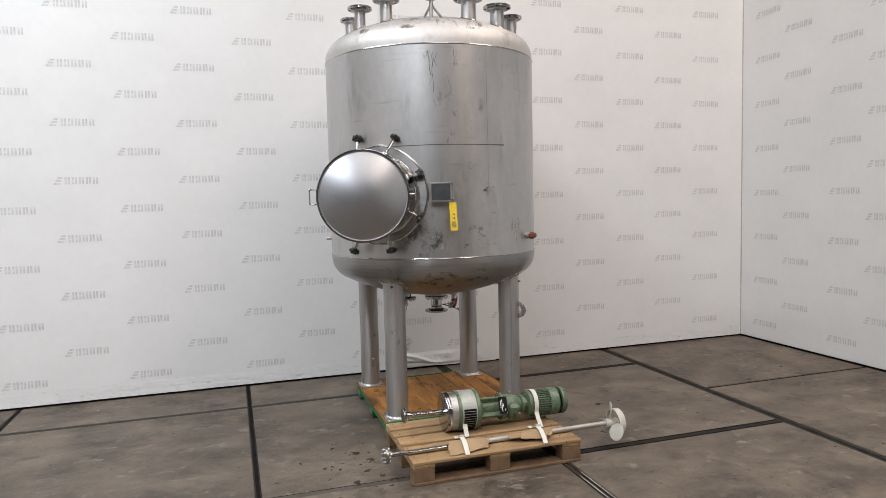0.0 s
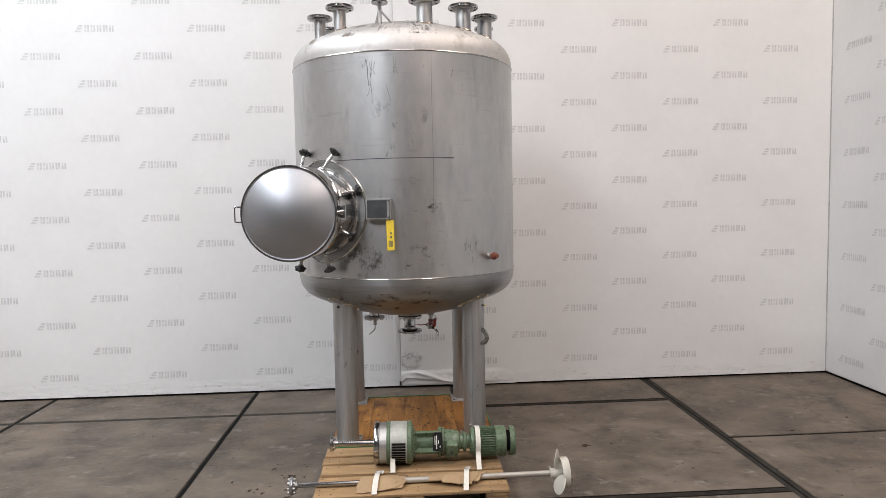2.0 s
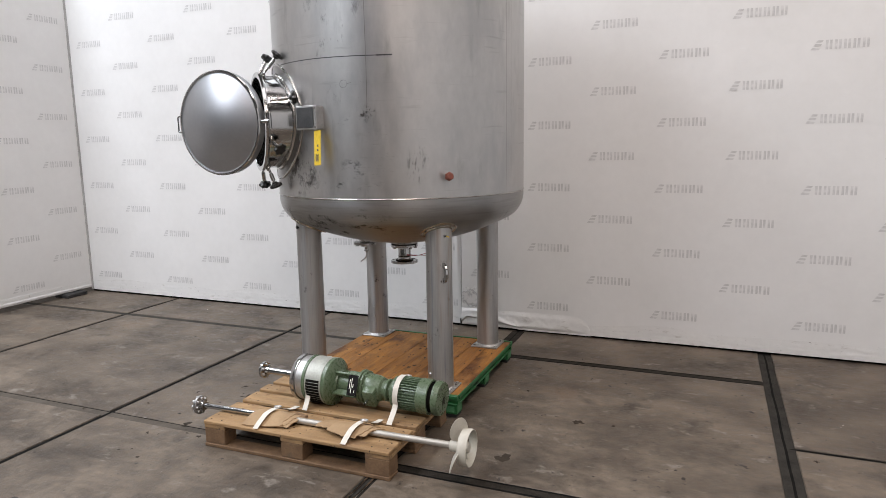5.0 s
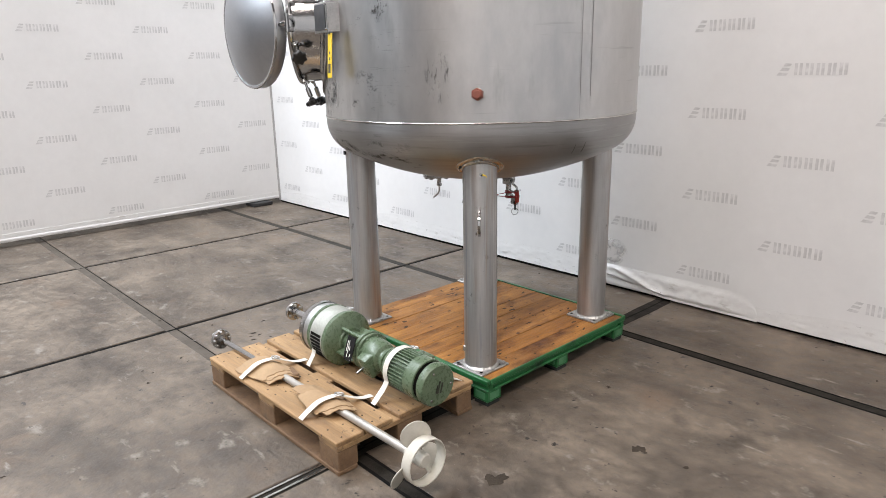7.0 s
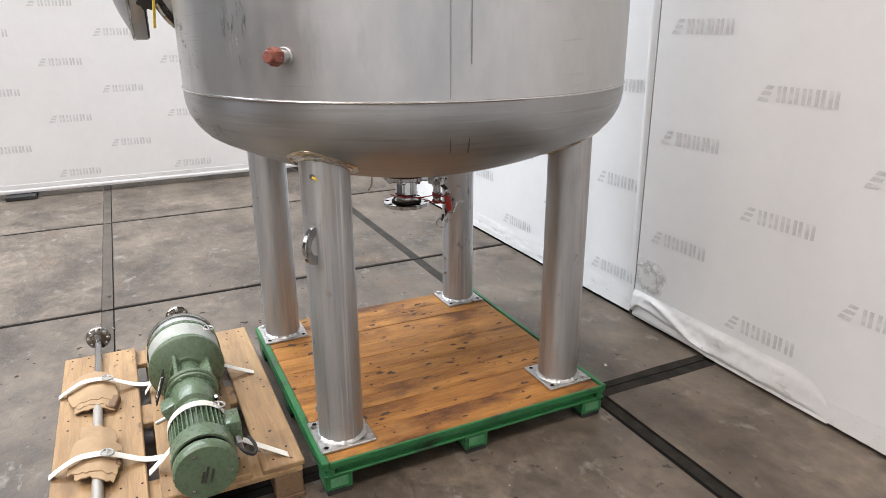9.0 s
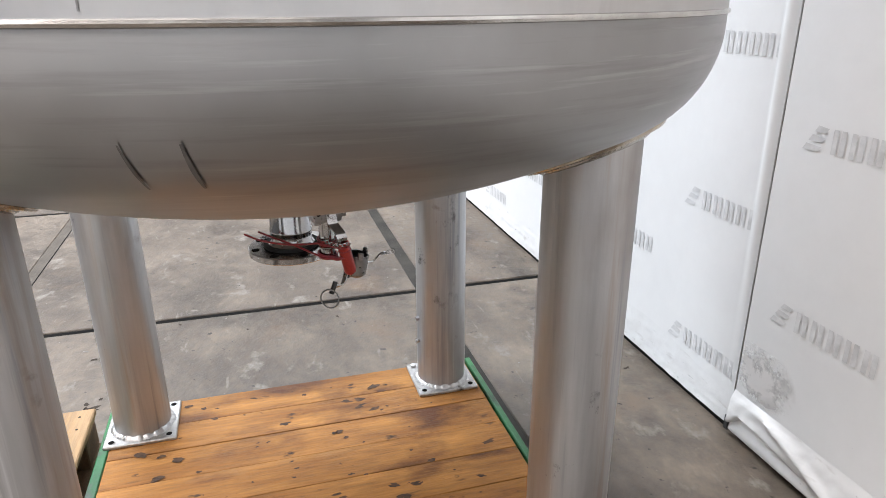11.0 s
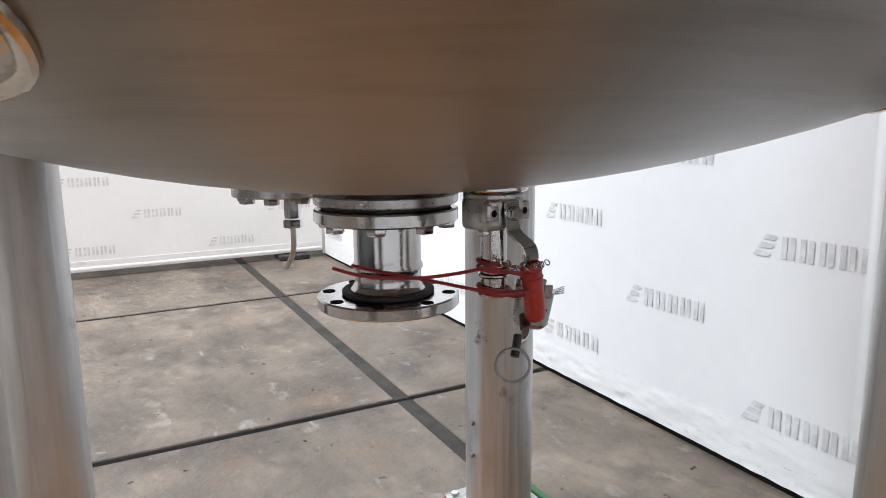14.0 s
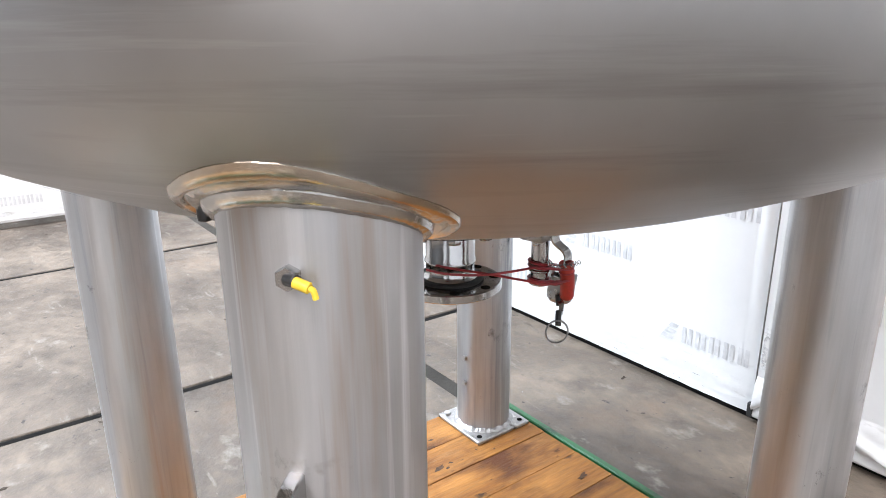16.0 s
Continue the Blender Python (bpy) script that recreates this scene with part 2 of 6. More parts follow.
M["stain"] = surface("floor_stain", (0.026, 0.021, 0.016), (0.058, 0.046, 0.035), 14, rough=(0.7, 0.88), spec=0.12, fine_amount=0.4, bump=0.2)
M["card"] = surface("brown_cardboard", (0.28, 0.182, 0.098), (0.38, 0.26, 0.145), 5, rough=(0.7, 0.85), fine_amount=0.1, bump=0.15, own=True)
M["strap"] = surface("white_strap", (0.6, 0.575, 0.51), (0.7, 0.675, 0.61), 30, rough=(0.45, 0.6), fine_amount=0.08, bump=0.3, bump_scale=300)
M["drip"] = surface("dried_runnel", (0.085, 0.08, 0.075), (0.17, 0.162, 0.155), 40, rough=(0.5, 0.65), metal=0.4, bump=0)
M["shaft"] = surface("grey_coated_shaft", (0.34, 0.315, 0.28), (0.42, 0.395, 0.355), 9, rough=(0.4, 0.55), metal=0.5, fine_amount=0.07, bump=0.04)
M["prop"] = surface("cream_coated_propeller", (0.42, 0.4, 0.34), (0.52, 0.5, 0.44), 9, rough=(0.4, 0.55), fine_amount=0.05, bump=0.03, spot=((0.3, 0.27, 0.22), 12, 0.66, 0.8))
M["dust"] = surface("floor_litter", (0.03, 0.026, 0.022), (0.42, 0.39, 0.35), 1.5, rough=(0.6, 0.8), bump=0, ramp=(0.48, 0.6))


def smear(name, colour, metal, rough, centre, size, scale, cut, stretch=(1, 1, 1)):
    """A ragged film that thins out towards its rim and lets the sheet below show through."""
    m = bpy.data.materials.new(name)
    m.use_nodes = True
    n, l = m.node_tree.nodes, m.node_tree.links
    bs = n["Principled BSDF"]
    bs.inputs["Base Color"].default_value, bs.inputs["Metallic"].default_value, bs.inputs["Roughness"].default_value = (*colour, 1), metal, rough
    tc = n.new("ShaderNodeTexCoord")
    mp = n.new("ShaderNodeMapping")
    mp.vector_type = "TEXTURE"
    mp.inputs["Location"].default_value, mp.inputs["Scale"].default_value = centre, size
    l.new(tc.outputs["Object"], mp.inputs["Vector"])
    gr = n.new("ShaderNodeTexGradient")
    gr.gradient_type = "SPHERICAL"
    l.new(mp.outputs[0], gr.inputs[0])
    st = n.new("ShaderNodeMapping")
    st.inputs["Scale"].default_value = stretch
    l.new(tc.outputs["Object"], st.inputs["Vector"])
    nz = n.new("ShaderNodeTexNoise")
    nz.inputs["Scale"].default_value, nz.inputs["Detail"].default_value, nz.inputs["Roughness"].default_value = scale, 8, 0.7
    l.new(st.outputs[0], nz.inputs["Vector"])
    mr = n.new("ShaderNodeMapRange")
    mr.inputs[1].default_value, mr.inputs[2].default_value = cut, cut + 0.14
    l.new(nz.outputs["Fac"], mr.inputs[0])
    mu = n.new("ShaderNodeMath")
    mu.operation, mu.use_clamp = "MULTIPLY", True
    k = n.new("ShaderNodeMapRange")
    k.inputs[1].default_value, k.inputs[2].default_value = 0.0, 0.5
    l.new(gr.outputs["Fac"], k.inputs[0])
    l.new(mr.outputs[0], mu.inputs[0]), l.new(k.outputs[0], mu.inputs[1])
    tr = n.new("ShaderNodeBsdfTransparent")
    mx = n.new("ShaderNodeMixShader")
    l.new(mu.outputs[0], mx.inputs[0]), l.new(tr.outputs[0], mx.inputs[1]), l.new(bs.outputs[0], mx.inputs[2])
    l.new(mx.outputs[0], n["Material Output"].inputs["Surface"])
    return m


# ---- mesh helpers ----
def link(name, bm, material, parent=None, label="", smooth=True, sharp=35):
    me = bpy.data.meshes.new(name)
    bmesh.ops.recalc_face_normals(bm, faces=bm.faces)
    bm.to_mesh(me)
    bm.free()
    me.materials.append(material)
    if smooth:
        me.shade_smooth()
        me.set_sharp_from_angle(angle=radians(sharp))
    ob = new(name, me)
    if parent is not None:
        ob.parent = parent
        ob.matrix_parent_inverse = Matrix.Translation(-parent.location) if parent.type == "EMPTY" else Matrix.Identity(4)
    return tagged(ob, label)


def part(name, bm, material, parent, label="", **kw):
    return link(name, bm, material, parent, label, **kw)


def again(src, m, parent=None):
    """One more object on the mesh of src."""
    ob = new(src.name.split(".")[0], src.data)
    p = parent or src.parent
    ob.parent = p
    ob.matrix_parent_inverse = Matrix.Translation(-p.location) if p.type == "EMPTY" else Matrix.Identity(4)
    ob.matrix_basis = m
    return ob


def thing(name, at, label, category, group="", kind=""):
    ob = new(name)
    ob.location = at
    ob.empty_display_size = 0.1
    return tagged(ob, label, category, group, kind)


def frame_to(a, b):
    """A matrix whose z runs from a to b, at a."""
    a, b = Vector(a), Vector(b)
    return Matrix.Translation(a) @ (b - a).to_track_quat("Z", "X").to_matrix().to_4x4()


def add(bm, verts, faces, m=None):
    vs = [bm.verts.new(m @ Vector(v) if m else v) for v in verts]
    for f in faces:
        bm.faces.new([vs[i] for i in f])
    return bm


def box(x0, x1, y0, y1, z0, z1, bevel=0.0, bm=None, m=None, seg=1):
    own = bmesh.new()
    add(own, [(x, y, z) for x in (x0, x1) for y in (y0, y1) for z in (z0, z1)],
        [(0, 1, 3, 2), (4, 6, 7, 5), (0, 4, 5, 1), (2, 3, 7, 6), (0, 2, 6, 4), (1, 5, 7, 3)])
    if bevel:
        bmesh.ops.bevel(own, geom=own.edges[:], offset=bevel, segments=seg, affect="EDGES", profile=0.5)
    if m:
        own.transform(m)
    if bm is None:
        return own
    me = bpy.data.meshes.new("tmp")
    own.to_mesh(me)
    own.free()
    bm.from_mesh(me)
    bpy.data.meshes.remove(me)
    return bm


def lathe(profile, n=48, m=None, bm=None, closed=False):
    """Turn (radius, height) pairs round z. Radii of 0 close the end. closed: joins the last pair to the first."""
    bm = bm or bmesh.new()
    rows = []
    for r, z in profile:
        if r < 1e-6:
            rows.append([bm.verts.new(m @ Vector((0, 0, z)) if m else (0, 0, z))] * n)
        else:
            ring = []
            for i in range(n):
                a = math.tau * i / n
                v = Vector((r * math.cos(a), r * math.sin(a), z))
                ring.append(bm.verts.new(m @ v if m else v))
            rows.append(ring)
    pairs = list(zip(rows, rows[1:])) + ([(rows[-1], rows[0])] if closed else [])
    for a, b in pairs:
        for i in range(n):
            j = (i + 1) % n
            f = []
            for v in (a[i], a[j], b[j], b[i]):
                if v not in f:
                    f.append(v)
            if len(f) > 2:
                bm.faces.new(f)
    return bm


def rod(a, b, r, n=16, bm=None, bevel=0.0):
    h = (Vector(b) - Vector(a)).length
    e = bevel or min(r * 0.15, h * 0.2)
    return lathe([(0, 0), (r - e, 0), (r, e), (r, h - e), (r - e, h), (0, h)], n, frame_to(a, b), bm)


def ring(center, axis, r0, r1, h, n=48, bm=None, e=0.002):
    """A flat ring with rounded edges, its middle at center."""
    c = Vector(center)
    ax = Vector(axis).normalized()
    return lathe([(r0, 0), (r1 - e, 0), (r1, e), (r1, h - e), (r1 - e, h), (r0, h)], n, frame_to(c - ax * h / 2, c + ax * h / 2), bm, closed=True)


def torus(center, axis, R, r, n=48, k=8, bm=None):
    m = frame_to(center, Vector(center) + Vector(axis))
    return lathe([(R + r * math.cos(math.tau * i / k), r * math.sin(math.tau * i / k)) for i in range(k)], n, m, bm, closed=True)


def tube(points, r, n=8, bm=None, rounds=3):
    """A round bar along a smoothed line."""
    pts = [Vector(p) for p in points]
    for _ in range(rounds):
        q = [pts[0]]
        for a, b in zip(pts, pts[1:]):
            q += [a.lerp(b, 0.25), a.lerp(b, 0.75)]
        pts = q + [pts[-1]]
    bm = bm or bmesh.new()
    rows, up = [], Vector((0.31, 0.22, 0.92))
    for i, p in enumerate(pts):
        d = (pts[min(i + 1, len(pts) - 1)] - pts[max(i - 1, 0)]).normalized()
        u = d.cross(up)
        u = u.normalized() if u.length > 0.05 else d.orthogonal().normalized()
        v = d.cross(u)
        rows.append([bm.verts.new(p + r * (math.cos(math.tau * k / n) * u + math.sin(math.tau * k / n) * v)) for k in range(n)])
    for a, b in zip(rows, rows[1:]):
        for k in range(n):
            bm.faces.new((a[k], a[(k + 1) % n], b[(k + 1) % n], b[k]))
    bm.faces.new(rows[0]), bm.faces.new(rows[-1])
    return bm


def ribbon(points, wide, width, thick=0.002, rounds=2, bm=None):
    """A flat band along a smoothed line, its width along the vector wide."""
    pts = [Vector(p) for p in points]
    for _ in range(rounds):
        q = [pts[0]]
        for a, b in zip(pts, pts[1:]):
            q += [a.lerp(b, 0.25), a.lerp(b, 0.75)]
        pts = q + [pts[-1]]
    bm = bm or bmesh.new()
    w = Vector(wide).normalized() * width / 2
    rows = []
    for i, p in enumerate(pts):
        d = (pts[min(i + 1, len(pts) - 1)] - pts[max(i - 1, 0)]).normalized()
        nn = d.cross(w).normalized() * thick / 2
        rows.append([bm.verts.new(v) for v in (p - w - nn, p + w - nn, p + w + nn, p - w + nn)])
    for a, b in zip(rows, rows[1:]):
        for k in range(4):
            bm.faces.new((a[k], a[(k + 1) % 4], b[(k + 1) % 4], b[k]))
    bm.faces.new(rows[0]), bm.faces.new(rows[-1])
    return bm


def hexnut(center, axis, r, h, bm=None):
    c = Vector(center)
    ax = Vector(axis).normalized()
    return lathe([(0, 0), (r * 0.92, 0), (r, h * 0.12), (r, h * 0.88), (r * 0.92, h), (0, h)], 6, frame_to(c, c + ax), bm)


# ---- the hall ----
x0, x1, y0, y1, top = HALL
for name, b in (("wall_west", (x0 - 0.2, x0, y0, y1)), ("wall_east", (x1, x1 + 0.2, y0, y1)), ("wall_south", (x0 - 0.2, x1 + 0.2, y0 - 0.2, y0)),
                ("wall_north", (x0 - 0.2, x1 + 0.2, y1, y1 + 0.2))):
    tagged(link(name, box(*b, 0, top), M["hall"], smooth=False), "plain grey cladding of the hall", "wall", kind="structure")
edges = [x0 - 0.2]
for cx, w, _, _ in ROOFLIGHTS:
    edges += [cx - w / 2, cx + w / 2]
edges.append(x1 + 0.2)
bm = bmesh.new()
for a, b in zip(edges[::2], edges[1::2]):
    box(a, b, y0 - 0.2, y1 + 0.2, top, top + 0.2, bm=bm)
for cx, w, _, _ in ROOFLIGHTS:
    box(cx - w / 2, cx + w / 2, y0 - 0.2, -7.0, top, top + 0.2, bm=bm)
    box(cx - w / 2, cx + w / 2, 6.0, y1 + 0.2, top, top + 0.2, bm=bm)
tagged(link("ceiling", bm, M["hall"], smooth=False), "grey hall ceiling with long rooflight openings", "ceiling", kind="structure")

# ---- white tarpaulin walls ----
BACK, LEFT, RIGHT, WALL_TOP, SEAM = 6.72, -3.31, 6.035, 4.5, 1.47


def mark_mesh():
    """The printed mark: three slanted bars and a row of five pairs of plain bars, 0.39 m long."""
    bm = bmesh.new()
    for i in range(3):
        z = 0.026 * i
        a = 0.012 * i + 0.012 * (2 - i)
        add(bm, [(a - 0.012 + 0.016 * i, 0, z), (0.066 + 0.008 * i, 0, z), (0.076 + 0.008 * i, 0, z + 0.014), (a + 0.016 * i, 0, z + 0.018)], [(0, 1, 2, 3)])
    for i in range(5):
        for a in (0.108 + i * 0.058, 0.108 + i * 0.058 + 0.0255):
            add(bm, [(a, 0, 0.002), (a + 0.0165, 0, 0.002), (a + 0.0165, 0, 0.068), (a, 0, 0.068)], [(0, 1, 2, 3)])
    me = bpy.data.meshes.new("printed_mark")
    bm.to_mesh(me)
    bm.free()
    me.materials.append(M["print"])
    return me


MARK = mark_mesh()


def marks(parent, m, first, last, z_start, phase, odd_phase):
    """Rows of marks 0.265 m apart, every other row shifted, along the panel's own x from first to last."""
    k = 0
    z = z_start
    while z < WALL_TOP - 0.12:
        u = odd_phase if k % 2 else phase
        u -= 1.063 * math.floor((u - first) / 1.063)
        while u + 0.4 < last:
            ob = new("printed_mark", MARK)
            ob.parent = parent
            ob.matrix_basis = m @ Matrix.Translation((u, 0, z - 0.034))
            u += 1.063
        z += 0.2645
        k += 1


def panel(name, b, label):
    return tagged(link(name, box(*b, bevel=0.004), M["tarp"]), label, "tarpaulin wall", kind="structure")


wl = panel("wall_back_west", (LEFT - 0.05, SEAM, BACK, BACK + 0.05, 0.022, WALL_TOP + 0.03), "white tarpaulin wall printed with small grey marks")
marks(wl, Matrix.Translation((0, BACK - 0.002, 0)), LEFT + 0.05, SEAM - 0.02, 0.22, -2.144, -2.684)
wr = panel("wall_back_east", (SEAM, RIGHT + 0.05, BACK - 0.018, BACK + 0.05, 0.022, WALL_TOP), "white tarpaulin wall with scuffed lower edge and grey marks")
marks(wr, Matrix.Translation((0, BACK - 0.02, 0)), SEAM + 0.05, RIGHT - 0.02, 0.257, 3.15, 2.612)
ww = panel("wall_left", (LEFT - 0.05, LEFT, 0.6, BACK, 0.05, WALL_TOP), "white tarpaulin side wall hanging just clear of the floor")
marks(ww, Matrix.Translation((LEFT + 0.002, 0, 0)) @ Matrix.Rotation(radians(90), 4, "Z"), 0.7, BACK - 0.02, 0.21, 3.587, 4.09)
# run on unseen to y = -4.5 so that it brightens the tank's head
we = panel("wall_right", (RIGHT, RIGHT + 0.05, -4.5, BACK - 0.02, 0.022, WALL_TOP), "white tarpaulin side wall with grey printed marks, its unseen south end added as a reflector")
marks(we, Matrix.Translation((RIGHT - 0.002, 0, 0)) @ Matrix.Rotation(radians(-90), 4, "Z"), -(BACK - 0.05), 4.4, 0.22, -6.506, -6.065)

# grime and boot scuffs along the foot of the walls
def grime(name, m, length, seed):
    """A thin ragged film of dirt over the lowest part of a wall, along the wall's own x."""
    for k, (colour, scale, cut, high, st) in enumerate((((0.2, 0.185, 0.165), 30, 0.62, 0.16, (0.4, 1, 1.8)), ((0.26, 0.245, 0.225), 46, 0.67, 0.36, (0.7, 1, 1.4)))):
        mat = smear("wall_grime", colour, 0.0, 0.7, (length / 2 + seed, 0, 0.02), (length * 2.5, 1, high), scale, cut, st)
        bm = add(bmesh.new(), [(seed, 0, 0.024), (seed + length, 0, 0.024), (seed + length, 0, 0.4), (seed, 0, 0.4)], [(0, 1, 2, 3)])
        ob = link(name, bm, mat, smooth=False)
        ob.matrix_basis = m @ Matrix.Translation((-seed, -0.0006 * k, 0))
        tagged(ob, "grime and scuffs along the foot of the tarpaulin", "grime", kind="structure")


grime("trim_grime_west", Matrix.Translation((LEFT + 0.01, BACK - 0.011, 0)), SEAM - LEFT - 0.02, 0.0)
grime("trim_grime_east", Matrix.Translation((SEAM + 0.3, BACK - 0.0212, 0)), RIGHT - SEAM - 0.31, 7.0)
grime("trim_grime_right", Matrix.Translation((RIGHT - 0.0032, BACK - 0.03, 0)) @ Matrix.Rotation(radians(-90), 4, "Z"), 5.0, 15.0)
def rumple(x_a, x_b, y, z_top, depth, seed):
    """The creased lowest part of a hanging tarpaulin, standing off the wall by up to depth."""
    bm = bmesh.new()
    nx_, nz_ = int((x_b - x_a) / 0.022), 16
    cols = []
    for i in range(nx_ + 1):
        x = x_a + (x_b - x_a) * i / nx_
        tall = z_top * (0.8 + 0.35 * noise.noise(Vector((x * 1.7, seed, 0))))
        end = min(1.0, i / 4, (nx_ - i) / 4)
        col = []
        for j in range(nz_ + 1):
            v = j / nz_
            z = 0.022 + tall * v
            crease = 0.5 * abs(noise.noise(Vector((x * 7, z * 12, seed)))) + 0.7 * abs(noise.noise(Vector((x * 17 + z * 12, z * 26, seed + 3))))
            col.append(bm.verts.new((x, y - 0.0012 - end * (1 - v) ** 0.6 * (0.15 + 1.6 * crease) * depth * min(1.0, 4 * (1 - v)), z)))
        cols.append(col)
    for a, b in zip(cols, cols[1:]):
        for j in range(nz_):
            bm.faces.new((a[j], b[j], b[j + 1], a[j + 1]))
    return bm


tagged(link("trim_hem_west", rumple(LEFT + 0.02, SEAM - 0.006, BACK, 0.17, 0.006, 2.0), M["tarp_dirty"], sharp=80), "creased scuffed lower edge of the white tarpaulin", "hem", kind="structure")
tagged(link("trim_hem_east", rumple(SEAM + 1.15, RIGHT - 0.02, BACK - 0.018, 0.14, 0.005, 9.0), M["tarp_dirty"], sharp=80), "creased scuffed lower edge of the white tarpaulin", "hem", kind="structure")
for name, bb in (("trim_hem_strip_left", (LEFT - 0.01, LEFT + 0.003, 0.6, BACK - 0.004, 0.055, 0.135)),):
    tagged(link(name, box(*bb, 0.0004), M["tarp_dirty"]), "scuffed double hem along the foot of the tarpaulin", "hem", kind="structure")
# grey strips added in both corners, with the crease's shade as their colour
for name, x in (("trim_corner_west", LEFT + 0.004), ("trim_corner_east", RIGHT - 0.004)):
    tagged(link(name, box(x - 0.005, x + 0.005, BACK - 0.024, BACK + 0.01, 0.024, WALL_TOP, 0.002), M["crease"]), "greyish strip in the corner, coloured as the crease's shade", "trim", kind="structure")
# hems, rails and the dark gap under the walls, its shade drawn as black strips
for name, b in (("trim_back", (LEFT, RIGHT, BACK + 0.004, BACK + 0.045, 0.0, 0.022)), ("trim_right", (RIGHT + 0.006, RIGHT + 0.045, -4.5, BACK, 0.0, 0.022))):
    tagged(link(name, box(*b), M["black"], smooth=False), "black strip standing in for the dark gap under the tarpaulin", "trim", kind="structure")
tagged(link("trim_rail_back", rod((LEFT - 0.1, BACK + 0.03, WALL_TOP + 0.05), (RIGHT + 0.1, BACK + 0.03, WALL_TOP + 0.05), 0.03), M["dull"]),
       "steel tube carrying the tarpaulins", "rail", kind="structure")
tagged(link("trim_rail_left", rod((LEFT - 0.03, 0.5, WALL_TOP + 0.02), (LEFT - 0.03, BACK, WALL_TOP + 0.02), 0.03), M["dull"]),
       "steel tube carrying the tarpaulins", "rail", kind="structure")
tagged(link("trim_hem_left", rod((LEFT - 0.02, 0.6, 0.075), (LEFT - 0.02, BACK - 0.03, 0.075), 0.028), M["tarp"]), "tube pocket along the tarpaulin hem", "hem", kind="structure")
for y in (3.25, 6.42):
    foot = link("wall_foot", box(LEFT - 0.12, LEFT + 0.1, y - 0.13, y + 0.13, 0.0, 0.045, 0.008), M["rubber"])
    tagged(foot, "black rubber foot under the side wall", "wall foot", "wall feet")
clamp = thing("rail_clamp", (-2.62, BACK, WALL_TOP + 0.02), "dark clamp on the tarpaulin rail", "clamp")
part("jaw", box(-2.65, -2.59, BACK - 0.03, BACK + 0.07, WALL_TOP + 0.0, WALL_TOP + 0.12, 0.006), M["knob"], clamp)
part("screw", rod((-2.62, BACK - 0.02, WALL_TOP - 0.06), (-2.62, BACK - 0.02, WALL_TOP + 0.02), 0.012), M["knob"], clamp)

# ---- the tank ----
AX, AY, R = 1.554, 5.311, 0.856
CROWN, KNUCKLE = 2 * R, 0.2 * R
LOW, HIGH = 1.39, 2.93  # weld seams
STRAIGHT = 0.025
PHI = math.asin((R - KNUCKLE) / (CROWN - KNUCKLE))
DEPTH = CROWN - (CROWN - KNUCKLE) * math.cos(PHI)
LOW_DEEP = 1.038  # the bottom head is a little deeper than the top one
BOTTOM, APEX = LOW - STRAIGHT - LOW_DEEP * DEPTH, HIGH + STRAIGHT + DEPTH


def dish(r):
    """Height of a dished head over its apex plane at the radius r."""
    if r < CROWN * math.sin(PHI):
        return CROWN - math.sqrt(CROWN ** 2 - r * r)
    s = min(1.0, (r - (R - KNUCKLE)) / KNUCKLE)
    return DEPTH - KNUCKLE * math.sqrt(max(0.0, 1 - s * s))


def head_low(x, y):
    return BOTTOM + LOW_DEEP * dish(math.hypot(x - AX, y - AY))


def head_top(x, y):
    return APEX - dish(math.hypot(x - AX, y - AY))


def head_profile(sign, z_apex, deep=1.0):
    rows = [(CROWN * math.sin(PHI * i / 14), z_apex + sign * deep * (CROWN - CROWN * math.cos(PHI * i / 14))) for i in range(15)]
    zk = z_apex + sign * deep * DEPTH
    for i in range(1, 13):
        a = PHI + (math.pi / 2 - PHI) * i / 12
        rows.append((R - KNUCKLE + KNUCKLE * math.sin(a), zk - sign * deep * KNUCKLE * math.cos(a)))
    return rows


tank = thing("storage_tank", (AX, AY, 0.157), "tall brushed stainless tank on four legs, its manhole ajar", "tank")
T0 = Matrix.Translation((AX, AY, 0))
MAN = Vector((-0.69, -0.724, 0)).normalized()   # way out of the manhole
SIDE = Vector((-MAN.y, MAN.x, 0))               # to the hinge side
MANZ = 1.862
shell = bmesh.new()
rows = 44
lathe([(R, LOW + (HIGH - LOW) * i / rows) for i in range(rows + 1)], 160, T0, shell)
gone = []
for f in shell.faces:
    c = f.calc_center_median() - Vector((AX, AY, MANZ))
    if c.dot(MAN) > 0 and math.hypot(c.dot(SIDE), c.z) < 0.255:
        gone.append(f)
bmesh.ops.delete(shell, geom=gone, context="FACES")
shell_ob = part("shell", shell, M["steel"], tank, "brushed grey stainless cylinder with scratches and stains")
part("bottom_head", lathe(head_profile(1, BOTTOM, LOW_DEEP) + [(R, LOW)], 160, T0), M["head"], tank, "smooth dished bottom, its dim reflections put into a darker base colour")
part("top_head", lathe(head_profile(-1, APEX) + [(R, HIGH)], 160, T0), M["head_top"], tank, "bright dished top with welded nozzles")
for z, h in ((LOW, 0.0042), (HIGH, 0.005)):
    part("weld_seam", torus((AX, AY, z), (0, 0, 1), R + 0.0005, h, 160, 8), M["weld"], tank, "raised weld bead")


def on_shell(angle, z, out=0.0):
    return Vector((AX + (R + out) * math.cos(angle), AY + (R + out) * math.sin(angle), z))


